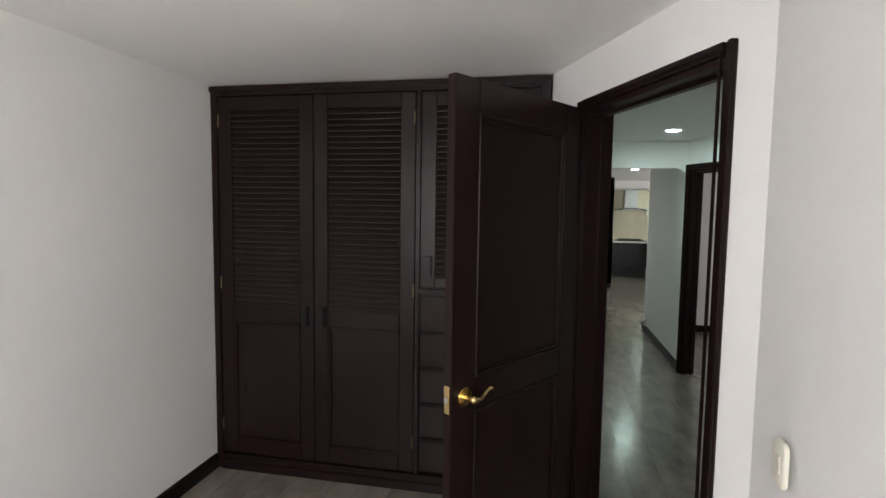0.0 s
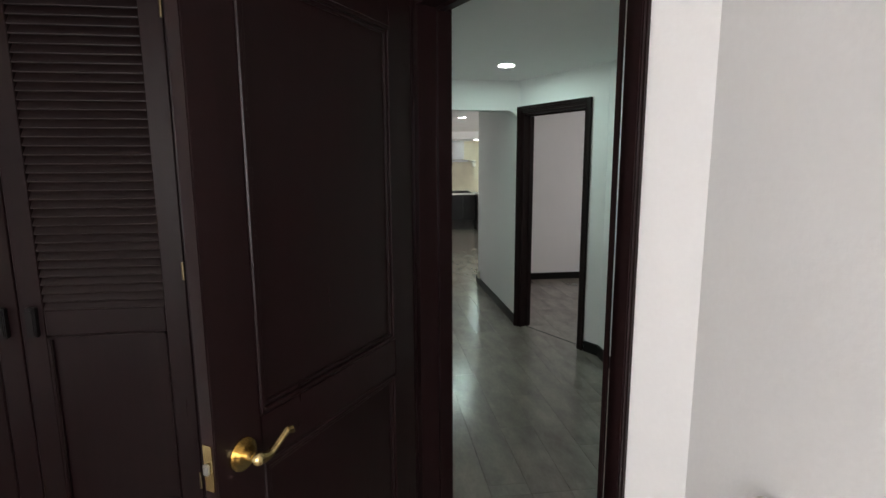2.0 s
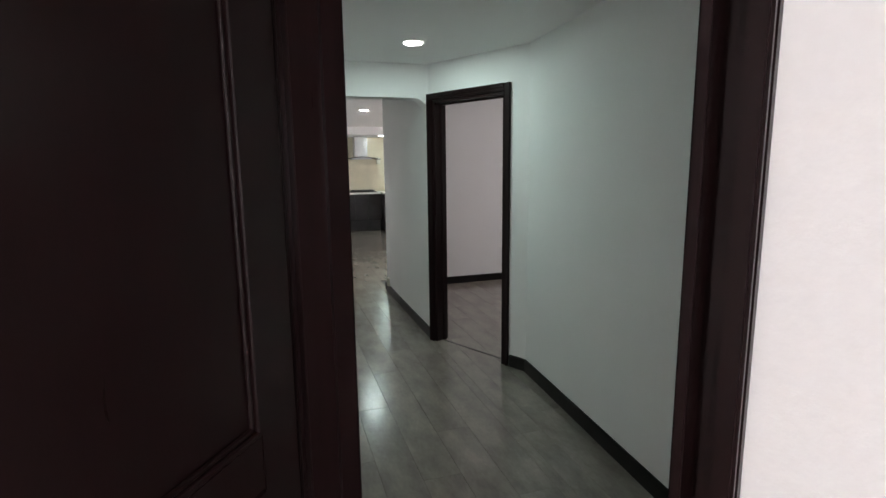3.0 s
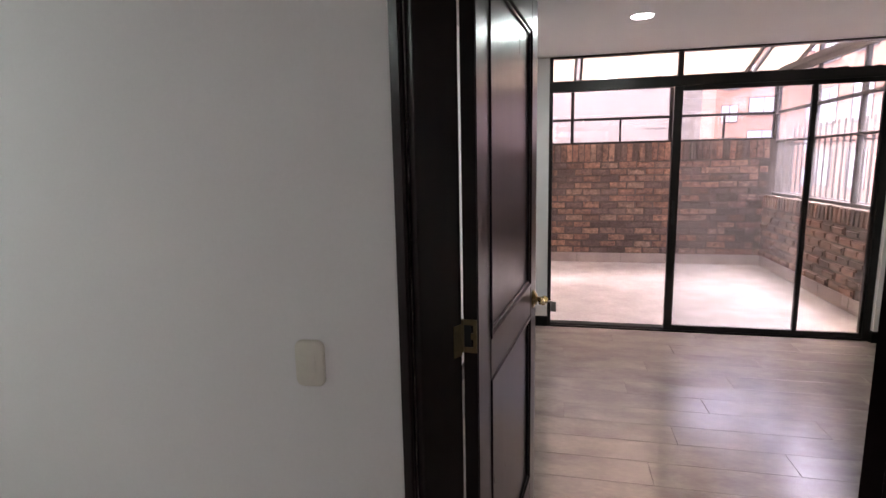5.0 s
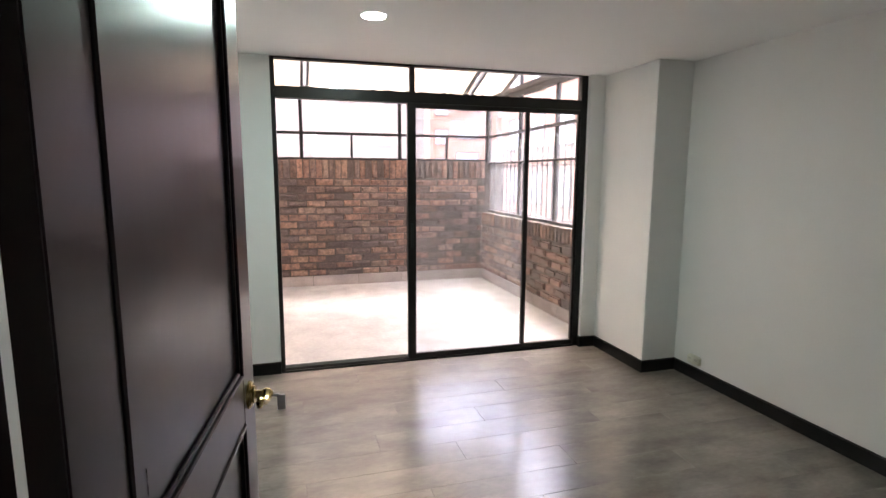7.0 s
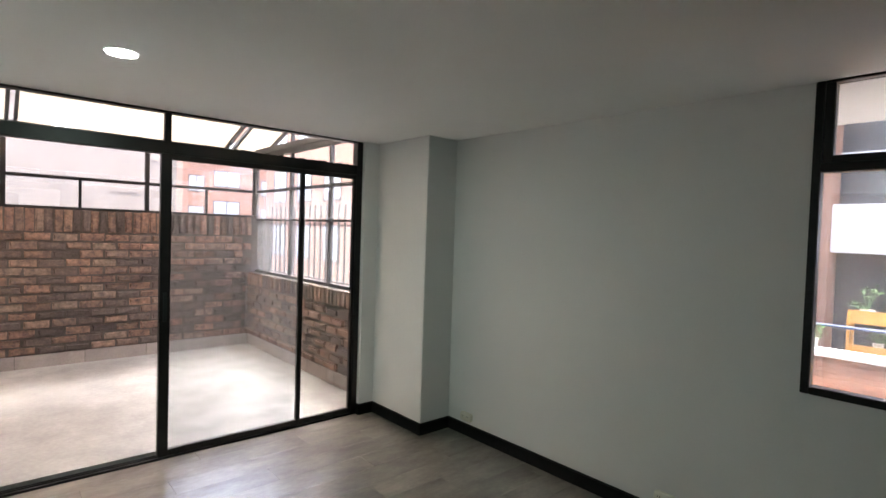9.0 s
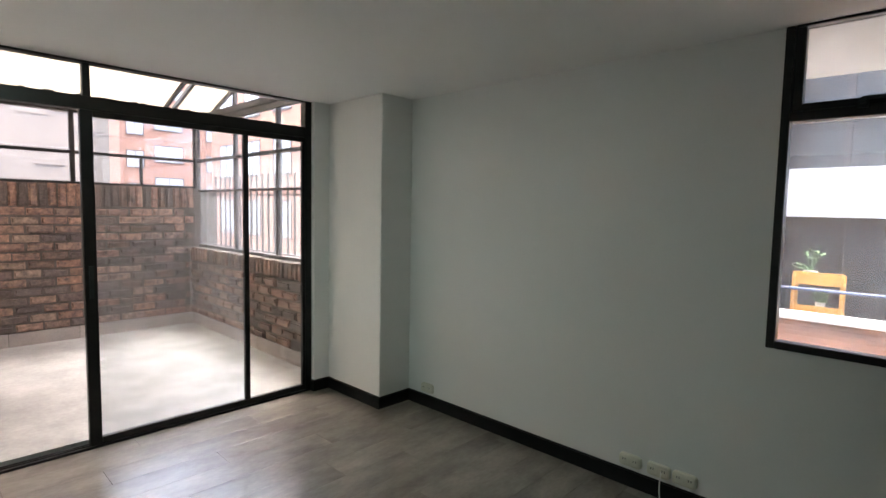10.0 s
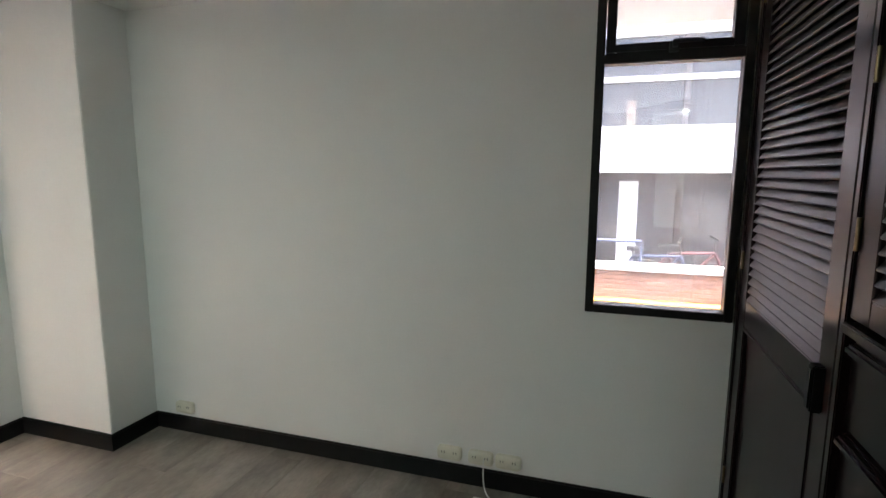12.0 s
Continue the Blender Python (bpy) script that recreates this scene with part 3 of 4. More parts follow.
for x, n in ((4.272, 1), (2.675, 1), (2.52, 1), (2.387, 1)):
    switch_plate(pose(x, -0.75, 0.147, 0, 0, 180), 0.122, 0.068,
                 "ivory plastic wall socket above the dark baseboard", name="wall_socket", category="socket")

# ceilings
solid("ceiling", boxes((-2.2, -1.85, CEILING_Z, 5.33, 7.7, CEILING_Z + 0.15)), CEIL, "plain white painted ceiling", "ceiling", kind="structure")
solid("ceiling", boxes((0.05, 7.7, CEILING_Z, 6.2, 12.7, CEILING_Z + 0.15)), CEIL, "plain white painted ceiling", "ceiling", kind="structure")
solid("ceiling", boxes((0.05, 12.7, 2.17, 6.2, 14.1, CEILING_Z + 0.15)), CEIL, "lowered white kitchen ceiling", "ceiling", kind="structure")
for x, y, z in ((1.03, 4.8, CEILING_Z), (4.06, 1.665, CEILING_Z), (1.42, 9.2, CEILING_Z), (2.42, 13.0, 2.17)):
    downlight(x, y, z)
# added lamps standing in for sky light at the unseen openings
for x, y, z, turn, watts, w, h in WINDOW_LAMPS:
    data = bpy.data.lights.new("daylight", "AREA")
    data.shape, data.size, data.size_y, data.energy = "RECTANGLE", w, h, watts
    lamp = new("daylight", data)
    lamp.matrix_basis = pose(x, y, z, 90, 0, turn)

# ---- windows and sliding door of the second bedroom ----
def frame_set(parent, name, bars, mat, axis="x", depth=0.05, bevel=0.003):
    """Bars of a frame in an upright plane: each (a0, z0, a1, z1) along the plane's own run, as single parts."""
    for a0, z0, a1, z1 in bars:
        part(name, boxes((a0, -depth / 2, z0, a1, depth / 2, z1), bevel=bevel), mat, parent)


sd = thing("sliding_door", pose(5.235, -0.31, 0, 0, 0, 90), "dark bronze aluminium sliding glass door, one bay open to the terrace", "sliding door", kind="structure")
SW = 2.545
frame_set(sd, "frame", [(0.0, 0.0, 0.055, CEILING_Z), (SW - 0.03, 0.0, SW, CEILING_Z), (0.055, 2.055, SW - 0.03, 2.135), (0.055, CEILING_Z - 0.012, SW - 0.03, CEILING_Z)], DARKMETAL, depth=0.075)
frame_set(sd, "transom_post", [(1.49, 2.135, 1.53, CEILING_Z - 0.012)], DARKMETAL, depth=0.05)
part("track", boxes((0.05, -0.035, -0.002, SW - 0.03, 0.035, 0.012), (0.05, -0.012, 0.012, SW - 0.03, -0.006, 0.02), (0.05, 0.01, 0.012, SW - 0.03, 0.016, 0.02)), DARKMETAL, sd)
pan = part("door_panel", boxes((1.485, -0.012, 0.014, 1.55, 0.03, 2.055), (0.055, -0.008, 0.014, 1.485, 0.025, 0.055), (0.055, -0.008, 2.02, 1.485, 0.025, 2.055), (0.52, -0.008, 0.055, 0.555, 0.025, 2.02), (0.055, -0.008, 0.055, 0.075, 0.025, 2.02), bevel=0.003), DARKMETAL, sd)
part("pane", boxes((0.07, 0.004, 0.05, 0.525, 0.009, 2.025)), GLASS, pan)
part("pane", boxes((0.55, 0.004, 0.05, 1.49, 0.009, 2.025)), DUSTY, pan)
part("pull", boxes((1.505, 0.03, 0.93, 1.53, 0.038, 1.13), bevel=0.003), IRON, pan)
part("pane", boxes((0.055, -0.003, 2.135, 1.49, 0.003, CEILING_Z - 0.012)), GLASS, sd)
part("pane", boxes((1.53, -0.003, 2.135, SW - 0.03, 0.003, CEILING_Z - 0.012)), GLASS, sd)

bm = bmesh.new()
crng = random.Random(9)
for i in range(90):
    y = 0.06 + i * 0.027
    box(bm, y, -0.06 + crng.uniform(-0.008, 0.008), 2.13, y + 0.03, -0.036, 2.137 + crng.uniform(0.0, 0.018))
part("cement_edge", bm, MORTAR, sd, "rough grey cement along the rail")

wi = thing("window_1", pose(2.072, -0.775, 0, 0, 0, 180), "dark bronze aluminium window with a hinged top pane", "window", kind="structure")
WW = 0.569
frame_set(wi, "window_frame", [(0, 0.905, 0.035, CEILING_Z), (WW - 0.035, 0.905, WW, CEILING_Z), (0.035, 0.905, WW - 0.035, 0.94), (0.035, 1.925, WW - 0.035, 1.965), (0.035, CEILING_Z - 0.01, WW - 0.035, CEILING_Z)], DARKMETAL, depth=0.07)
sash = part("sash", boxes((0.037, -0.025, 1.967, 0.075, 0.03, CEILING_Z - 0.01), (WW - 0.075, -0.025, 1.967, WW - 0.037, 0.03, CEILING_Z - 0.01), (0.075, -0.025, 1.967, WW - 0.075, 0.03, 2.0), bevel=0.003), DARKMETAL, wi)
part("pane", boxes((0.07, -0.003, 1.99, WW - 0.07, 0.003, CEILING_Z - 0.012)), HAZY, sash)
part("pane", boxes((0.033, -0.003, 0.935, WW - 0.033, 0.003, 1.93)), HAZY, wi)
part("latch", boxes((0.27, -0.05, 1.955, 0.305, -0.03, 1.99), (0.28, -0.064, 1.985, 0.39, -0.05, 2.0), (0.28, -0.064, 1.97, 0.3, -0.045, 2.0), bevel=0.003), IRON, wi, "black casement latch")

# cable of the middle socket with a white box on the floor
cu = bpy.data.curves.new("cable", "CURVE")
cu.dimensions, cu.bevel_depth, cu.bevel_resolution = "3D", 0.003, 2
sp = cu.splines.new("NURBS")
pts = [(2.502, -0.727, 0.15), (2.50, -0.71, 0.13), (2.495, -0.69, 0.05), (2.47, -0.66, 0.006), (2.42, -0.63, 0.006), (2.36, -0.66, 0.02), (2.33, -0.62, 0.03), (2.35, -0.56, 0.008), (2.42, -0.54, 0.02), (2.47, -0.56, 0.03)]
sp.points.add(len(pts) - 1)
for q, c in zip(sp.points, pts):
    q.co = (*c, 1)
sp.use_endpoint_u = True
sp.order_u = 3
cu.materials.append(CABLE)
tagged(new("cable", cu), "thin white cable plugged into the wall socket", "cable")
solid("adapter_box", smooth(boxes((2.42, -0.62, 0.0, 2.53, -0.50, 0.03), bevel=0.01, segments=3)), PLASTIC, "small white plastic adapter box on the floor", "adapter")

# ---- terrace ----
TX, TY, TZ = 8.23, -0.515, 0.035
solid("terrace_floor", boxes((5.275, -0.8, -0.25, 8.6, 5.2, TZ)), TILE, "light grey stone-look terrace floor", "floor", kind="structure")
far = solid("wall_terrace_east", boxes((TX - 0.005, -0.8, -0.2, TX + 0.22, 5.2, 1.705)), MORTAR, "mottled brown brick parapet wall with a soldier course on top", "wall", kind="structure")
side = solid("wall_terrace_south", boxes((5.34, TY - 0.2, -0.2, TX - 0.005, TY + 0.005, 0.985)), MORTAR, "low mottled brown brick wall with a soldier course on top", "wall", kind="structure")
wall("wall_terrace_north", (5.3, 5.0), (8.5, 5.0), 0.15, top=3.2, mat=CREAMWALL, label="pale rendered wall closing the terrace")
for y0 in np.arange(TY, 5.0, 0.6):
    part("skirting_tile", boxes((TX - 0.018, y0 + 0.002, TZ, TX - 0.004, y0 + 0.598, 0.172), bevel=0.003), SKIRT, far)
for x0 in np.arange(5.34, TX - 0.1, 0.6):
    part("skirting_tile", boxes((x0 + 0.002, TY + 0.004, TZ, min(x0 + 0.598, TX - 0.02), TY + 0.018, 0.172), bevel=0.003), SKIRT, side)

# glazing above the parapets
gx = TX + 0.09
ge = thing("window_2", pose(gx, -0.62, 0, 0, 0, 90), "dark steel glazing on the brick parapet", "window", kind="structure")
GL = 5.6
frame_set(ge, "window_frame", [(0, 1.705, GL, 1.735), (0, 2.03, GL, 2.065), (0, 2.47, GL, 2.53)], DARKMETAL, depth=0.05)
frame_set(ge, "post", [(a, 1.735, a + 0.045, 2.47) for a in (0.0, 1.28, 2.58, 3.6, 4.6)], DARKMETAL, depth=0.045)
frame_set(ge, "glazing_bar", [(a, 1.735, a + 0.028, 2.03) for a in (0.62, 1.94, 3.2)], DARKMETAL, depth=0.035)
part("stay", boxes((0.622, -0.04, 1.84, 0.645, -0.017, 1.9)), IRON, ge)
for a, b in ((0.045, 1.28), (1.325, 2.58), (2.625, 3.6), (3.645, 4.6)):
    part("pane", boxes((a, -0.003, 2.065, b, 0.003, 2.47)), GLASS, ge)
    part("pane", boxes((a, -0.003, 1.735, b, 0.003, 2.03)), GLASS, ge)

gs = thing("window_3", pose(5.34, TY - 0.10, 0), "dark steel side glazing above the low brick wall", "window", kind="structure")
GS = gx - 5.34 - 0.02
frame_set(gs, "window_frame", [(0, 0.985, GS, 1.02), (0, 1.665, GS, 1.69), (0, 2.03, GS, 2.065), (0, 2.47, GS, 2.53)], GREYMETAL, depth=0.05)
frame_set(gs, "post", [(a, 1.02, a + 0.04, 2.47) for a in (0.0, 0.92, 1.86, GS - 0.05)], GREYMETAL, depth=0.045)
frame_set(gs, "post", [(0.92, 2.53, 0.96, 2.98), (1.86, 2.53, 1.9, 2.82)], GREYMETAL, depth=0.04)
for a, b in ((0.04, 0.92), (0.96, 1.86), (1.9, GS - 0.05)):
    for c, d in ((1.02, 1.665), (1.69, 2.03), (2.065, 2.47)):
        part("pane", boxes((a, -0.003, c, b, 0.003, d)), DUSTY if c < 1.9 else GLASS, gs)
gr = thing("window_grille", pose(5.34, TY - 0.26, 0), "row of upright steel security bars outside the window", "security grille")
part("rail", boxes((0, -0.012, 1.0, 2.9, 0.012, 1.02)), GREYMETAL, gr)
part("rail", boxes((0, -0.012, 1.62, 2.9, 0.012, 1.64)), GREYMETAL, gr)
barm = mesh_of("bar", boxes((-0.009, -0.009, 0.93, 0.009, 0.009, 1.86), bevel=0.002, segments=1), GREYMETAL)
for i in range(21):
    part("bar", barm, GREYMETAL, gr, at=pose(0.1 + i * 0.135, 0, 0))

# curved roof of the terrace
def arch(s):
    return 2.53 + 0.72 * math.sin(math.pi / 2 * s)


rf = thing("terrace_roof", pose(0, 0, 0), "curved cream translucent polycarbonate terrace roof on steel ribs", "roof", kind="structure")
ROOFY = ((-0.72, -0.27), (-0.19, 1.90), (1.98, 3.6), (3.68, 5.2))
for y0, y1 in ROOFY:
    bm = bmesh.new()
    n = 20
    ring = []
    for i in range(n + 1):
        s = i / n
        x, z = TX + 0.2 - s * (TX + 0.2 - 5.24), arch(s)
        ring.append([bm.verts.new(c) for c in ((x, y0, z), (x, y1, z), (x, y1, z + 0.008), (x, y0, z + 0.008))])
    for a, b in zip(ring, ring[1:]):
        for k in range(4):
            bm.faces.new((a[k], a[(k + 1) % 4], b[(k + 1) % 4], b[k]))
    part("sheet", smooth(bm), ROOF, rf)
for y in (-0.72, -0.285, -0.195, 1.89, 1.96, 3.6, 3.68):
    bm = bmesh.new()
    n = 20
    for i in range(n):
        s0, s1 = i / n, (i + 1) / n
        a = Vector((TX + 0.2 - s0 * (TX + 0.2 - 5.24), y, arch(s0) - 0.02))
        b = Vector((TX + 0.2 - s1 * (TX + 0.2 - 5.24), y, arch(s1) - 0.02))
        m = (b - a).to_track_quat("X", "Z").to_matrix().to_4x4()
        m.translation = a
        box(bm, 0, -0.016, -0.02, (b - a).length + 0.003, 0.016, 0.02, m)
    part("rib", bm, GREYMETAL, rf)
part("edge_beam", boxes((5.28, TY - 0.16, 2.53, TX + 0.2, TY - 0.06, 2.60), bevel=0.004), GREYMETAL, rf)
part("eaves_beam", boxes((TX + 0.02, -0.7, 2.53, TX + 0.14, 5.2, 2.58), bevel=0.004), GREYMETAL, rf)
wall("wall_above_sliding_door", (5.345, -0.8), (5.345, 5.2), 0.12, top=3.4, base=CEILING_Z + 0.01, mat=CREAMWALL, label="pale rendered house wall above the sliding door")
wall("wall_terrace_house", (5.345, 2.9), (5.345, 5.2), 0.12, mat=CREAMWALL, label="pale rendered house wall on the terrace")

# ---- kitchen, far down the hall ----
kc = thing("kitchen_cabinet", pose(1.50, 13.24, 0), "black kitchen base cabinets under a white counter", "kitchen cabinet")
part("body", boxes((0, 0.02, 0.25, 0.93, 0.6, 0.86)), CABINET, kc)
for a in (0.0, 0.312, 0.624):
    part("front", boxes((a + 0.003, 0, 0.255, a + 0.306, 0.02, 0.855), bevel=0.003), CABINET, kc)
part("plinth", boxes((0, 0.2, 0, 0.93, 0.6, 0.25)), GREYMETAL, kc)
kd = thing("kitchen_cabinet", pose(2.44, 12.3, 0), "black kitchen cabinet return under a white counter", "kitchen cabinet")
part("body", boxes((0, 0, 0.1, 0.6, 1.56, 0.86), bevel=0.003), CABINET, kd)
part("plinth", boxes((0.06, 0.05, 0, 0.6, 1.56, 0.1)), CABINET, kd)
solid("kitchen_counter", boxes((1.48, 13.21, 0.862, 3.06, 13.855, 0.90), (2.41, 12.27, 0.862, 3.06, 13.21, 0.90)), COUNTER, "white stone kitchen counter", "counter")
hb = thing("gas_hob", pose(2.05, 13.55, 0.9), "black gas hob set in the white counter", "hob")
part("plate", boxes((-0.3, -0.22, 0, 0.3, 0.22, 0.012), bevel=0.004), IRON, hb)
for x in (-0.18, 0.0, 0.18):
    part("grate", boxes((x - 0.08, -0.18, 0.03, x + 0.08, 0.18, 0.045), (x - 0.08, -0.18, 0.01, x - 0.065, -0.165, 0.035), (x + 0.065, 0.165, 0.01, x + 0.08, 0.18, 0.035)), IRON, hb)
hd = thing("range_hood", pose(2.05, 13.855, 0), "brushed steel range hood with a curved glass canopy", "range hood")
part("chimney", boxes((-0.15, -0.28, 1.72, 0.15, -0.002, 2.168), bevel=0.003), STEEL, hd)
bm = bmesh.new()
for i in range(12):
    a0, a1 = -0.42 + 0.07 * i, -0.42 + 0.07 * (i + 1)
    z = 1.70 - 0.35 * (a0 + 0.035) ** 2
    box(bm, a0, -0.5, z, a1, -0.002, z + 0.012)
part("canopy", bm, PALEGLASS, hd, "curved glass canopy")
part("body", boxes((-0.22, -0.42, 1.655, 0.22, -0.002, 1.70), bevel=0.004), STEEL, hd)
switch_plate(pose(2.5, 13.855, 1.62, 0, 0, 0), 0.1, 0.16, "white socket on the cream tiled wall", name="wall_socket", category="socket")
switch_plate(pose(1.335, 7.3, 0.14, 0, 0, -90), 0.06, 0.1, "ivory wall socket low on the corridor wall", name="wall_socket", category="socket")

# ---- outside ----
solid("ground", boxes((-600, -600, -3.4, 600, 600, -3.2)), GROUND, "grey ground below the house", "ground", kind="structure")


def facade_window(parent, x, z, w, h, y=0.0):
    wd = part("window", boxes((x - 0.07, y - 0.04, z - 0.07, x + w + 0.07, y + 0.02, z), (x - 0.05, y - 0.02, z + h, x + w + 0.05, y + 0.02, z + h + 0.05), (x - 0.05, y - 0.02, z, x, y + 0.02, z + h),
                              (x + w, y - 0.02, z, x + w + 0.05, y + 0.02, z + h), (x + w / 2 - 0.02, y - 0.02, z, x + w / 2 + 0.02, y + 0.02, z + h)), DARKMETAL, parent)
    part("pane", boxes((x, y - 0.005, z, x + w, y + 0.01, z + h)), BRIGHTPANE, wd)


cb = thing("house", pose(12.2, -0.62, 0, 0, 0, 90), "pale painted brick neighbour house with a blank wall", "house")
part("wall", boxes((0, -6.0, -3.2, 14, 0, 7.5)), CREAMWALL, cb)
brm = mesh_of("brick", boxes((0, 0, 0, 0.42, 0.012, 0.09)), CREAMWALL)
for i in range(60):
    part("brick", brm, CREAMWALL, cb, at=pose(random.uniform(0.1, 7), 0.0, random.uniform(1.0, 4.5)))
ob1 = thing("apartment_building", pose(45, -9.3, 0, 0, 0, -90), "orange brick apartment building with pale windows", "building")
part("wall", boxes((0, 0, -3.2, 24, 10, 19)), ORANGE, ob1)
for storey in range(-2, 6):
    for x, w, z in ((0.46, 1.1, 4.2), (2.35, 2.0, 4.7), (6.2, 1.1, 4.2), (8.1, 2.0, 4.7), (12.0, 1.1, 4.2), (13.9, 2.0, 4.7)):
        facade_window(ob1, x, z + storey * 2.42, w, 1.2)
part("roof", boxes((-0.3, -0.3, 19, 24.3, 10.3, 19.3)), WHITEBAND, ob1)
ob2 = thing("apartment_building", pose(28, -8.5, 0, 0, 0, 180), "orange brick building with rows of windows across the way", "building")
part("wall", boxes((1, 0, -3.2, 19.5, 8, 10.6)), ORANGE, ob2)
for fz in range(-1, 4):
    for i in range(7):
        facade_window(ob2, 2.0 + i * 2.5, 0.3 + fz * 2.5, 1.3, 1.4)
part("roof", boxes((0.7, -0.3, 10.6, 19.8, 8.3, 10.9)), WHITEBAND, ob2)

sb = thing("neighbour_building", pose(-6, -6.4, 0, 0, 0, 0), "neighbour building with white balcony bands and dark windows", "building")
part("wall", boxes((0, -8, -3.2, 14, -0.12, 9), (0, -0.12, 3.35, 14, 0.0, 3.5)), WHITEBAND, sb)
part("band", boxes((0, -0.12, 1.50, 14, 0.35, 2.12), bevel=0.01), WHITEBAND, sb)
part("band", boxes((0, -0.12, 3.7, 14, 0.35, 4.4), bevel=0.01), WHITEBAND, sb)
part("ledge", boxes((0, -0.12, 2.75, 14, 0.02, 2.82)), WHITEBAND, sb)
for i in range(10):
    x = i * 1.4
    w1 = part("window", boxes((x, -0.1, -0.3, x + 0.09, -0.02, 1.5), (x + 0.09, -0.1, 1.38, x + 1.4, -0.03, 1.5), (x + 0.72, -0.09, -0.3, x + 0.77, -0.03, 1.38)), DARKMETAL, sb)
    part("pane", boxes((x + 0.09, -0.08, -0.3, x + 1.4, -0.06, 1.38)), DARKGLASS, w1)
    w2 = part("window", boxes((x, -0.1, 2.12, x + 0.07, -0.02, 3.35), (x + 0.7, -0.078, 2.12, x + 0.715, -0.05, 3.35)), GREYMETAL, sb)
    part("pane", boxes((x + 0.07, -0.08, 2.12, x + 1.4, -0.06, 3.35)), PALEGLASS, w2)
part("door", boxes((7.59, -0.05, -0.3, 7.85, -0.02, 1.38)), WHITEBAND, sb, "white door panel")
part("curtain", boxes((7.68, -0.05, 2.13, 7.8, -0.03, 2.5)), CREAMWALL, sb)
part("slab", boxes((0, 0, -0.55, 14, 1.6, -0.3)), TILE, sb)
part("side_wall", boxes((9.1, 0, -0.3, 9.25, 1.5, 3.6)), ORANGE, sb)

pw = solid("parapet", boxes((-6, -4.86, -3.2, 3.1, -4.76, 0.38)), ORANGE, "orange brick balcony parapet with a white coping", "parapet")
part("coping", boxes((-6, -4.9, 0.38, 3.1, -4.72, 0.46), bevel=0.01), WHITEBAND, pw)
part("ledge", boxes((-6, -4.76, -0.3, 3.1, -4.58, 0.05)), YELLOW, pw, "yellow painted ledge")
bm = mesh_of("brick", boxes((0, 0, 0, 0.22, 0.014, 0.045), bevel=0.004, segments=1), PARAPET)
for r in range(6):
    for i in range(14):
        part("brick", bm, PARAPET, pw, at=pose(0.0 + i * 0.235 - (r % 2) * 0.11, -4.765, 0.055 + r * 0.054))
solid("post", rod(bmesh.new(), (1.78, -4.97, -0.3), (1.78, -4.97, 0.95), 0.02), WHITEBAND, "thin white post standing behind the brick parapet", "post")
rl = solid("railing", rod(rod(bmesh.new(), (1.6, -4.95, 0.70), (3.1, -4.95, 0.70), 0.018), (1.6, -4.95, 0.38), (1.6, -4.95, 0.70), 0.014), BLUE, "blue painted steel handrail behind the parapet", "railing")

sh = thing("plant_stand", pose(2.52, -5.55, -0.3), "yellow painted wooden plant stand with two shelves", "plant stand")
for x in (-0.25, 0.22):
    for y in (-0.12, 0.1):
        part("leg", boxes((x, y, 0, x + 0.03, y + 0.03, 1.12), bevel=0.003), YELLOW, sh)
for z, h in ((0.66, 0.09), (1.0, 0.15)):
    part("shelf", boxes((-0.25, 0.08, z, 0.25, 0.1, z + h), (-0.25, -0.12, z, 0.25, 0.08, z + 0.02), bevel=0.003), YELLOW, sh)


def potted_plant(x, y, z, r, n, label, pot=PLASTIC, seed=0):
    rng = random.Random(seed)
    ob = thing("potted_plant", pose(x, y, z), label, "plant", group="balcony plants")
    bm = bmesh.new()
    rod(bm, (0, 0, 0), (0, 0, r * 0.9), r * 0.35, r * 0.5, 16)
    part("pot", smooth(bm), pot, ob)
    st = bmesh.new()
    lf = bmesh.new()
    for i in range(n):
        a = rng.uniform(0, 6.28)
        q = Vector((math.cos(a) * rng.uniform(0.2, 1.0) * r, math.sin(a) * rng.uniform(0.2, 1.0) * r, r * rng.uniform(1.0, 2.6)))
        rod(st, (0, 0, r * 0.8), q, r * 0.03, r * 0.015, 5)
        for k in range(5):
            m = Matrix.Translation(q + Vector([rng.uniform(-0.25, 0.25) * r for _ in range(3)])) @ Euler([rng.uniform(-1, 1), rng.uniform(-1, 1), rng.uniform(0, 6.28)]).to_matrix().to_4x4()
            v = [lf.verts.new(m @ Vector(c)) for c in ((0, 0, 0), (0.14 * r, 0.1 * r, 0.03 * r), (0.32 * r, 0, 0), (0.14 * r, -0.1 * r, 0.03 * r))]
            lf.faces.new(v)
    part("stem", st, LEAF, ob)
    part("leaves", lf, LEAF, ob)
    return ob


potted_plant(2.50, -5.6, 0.38, 0.11, 14, "small green plant in a white pot on the stand", seed=1)
potted_plant(2.62, -5.62, 0.72, 0.15, 12, "leafy green plant on top of the yellow stand", seed=2)
potted_plant(2.95, -4.81, 0.46, 0.12, 16, "green plant in a white pot beside the parapet", seed=3)


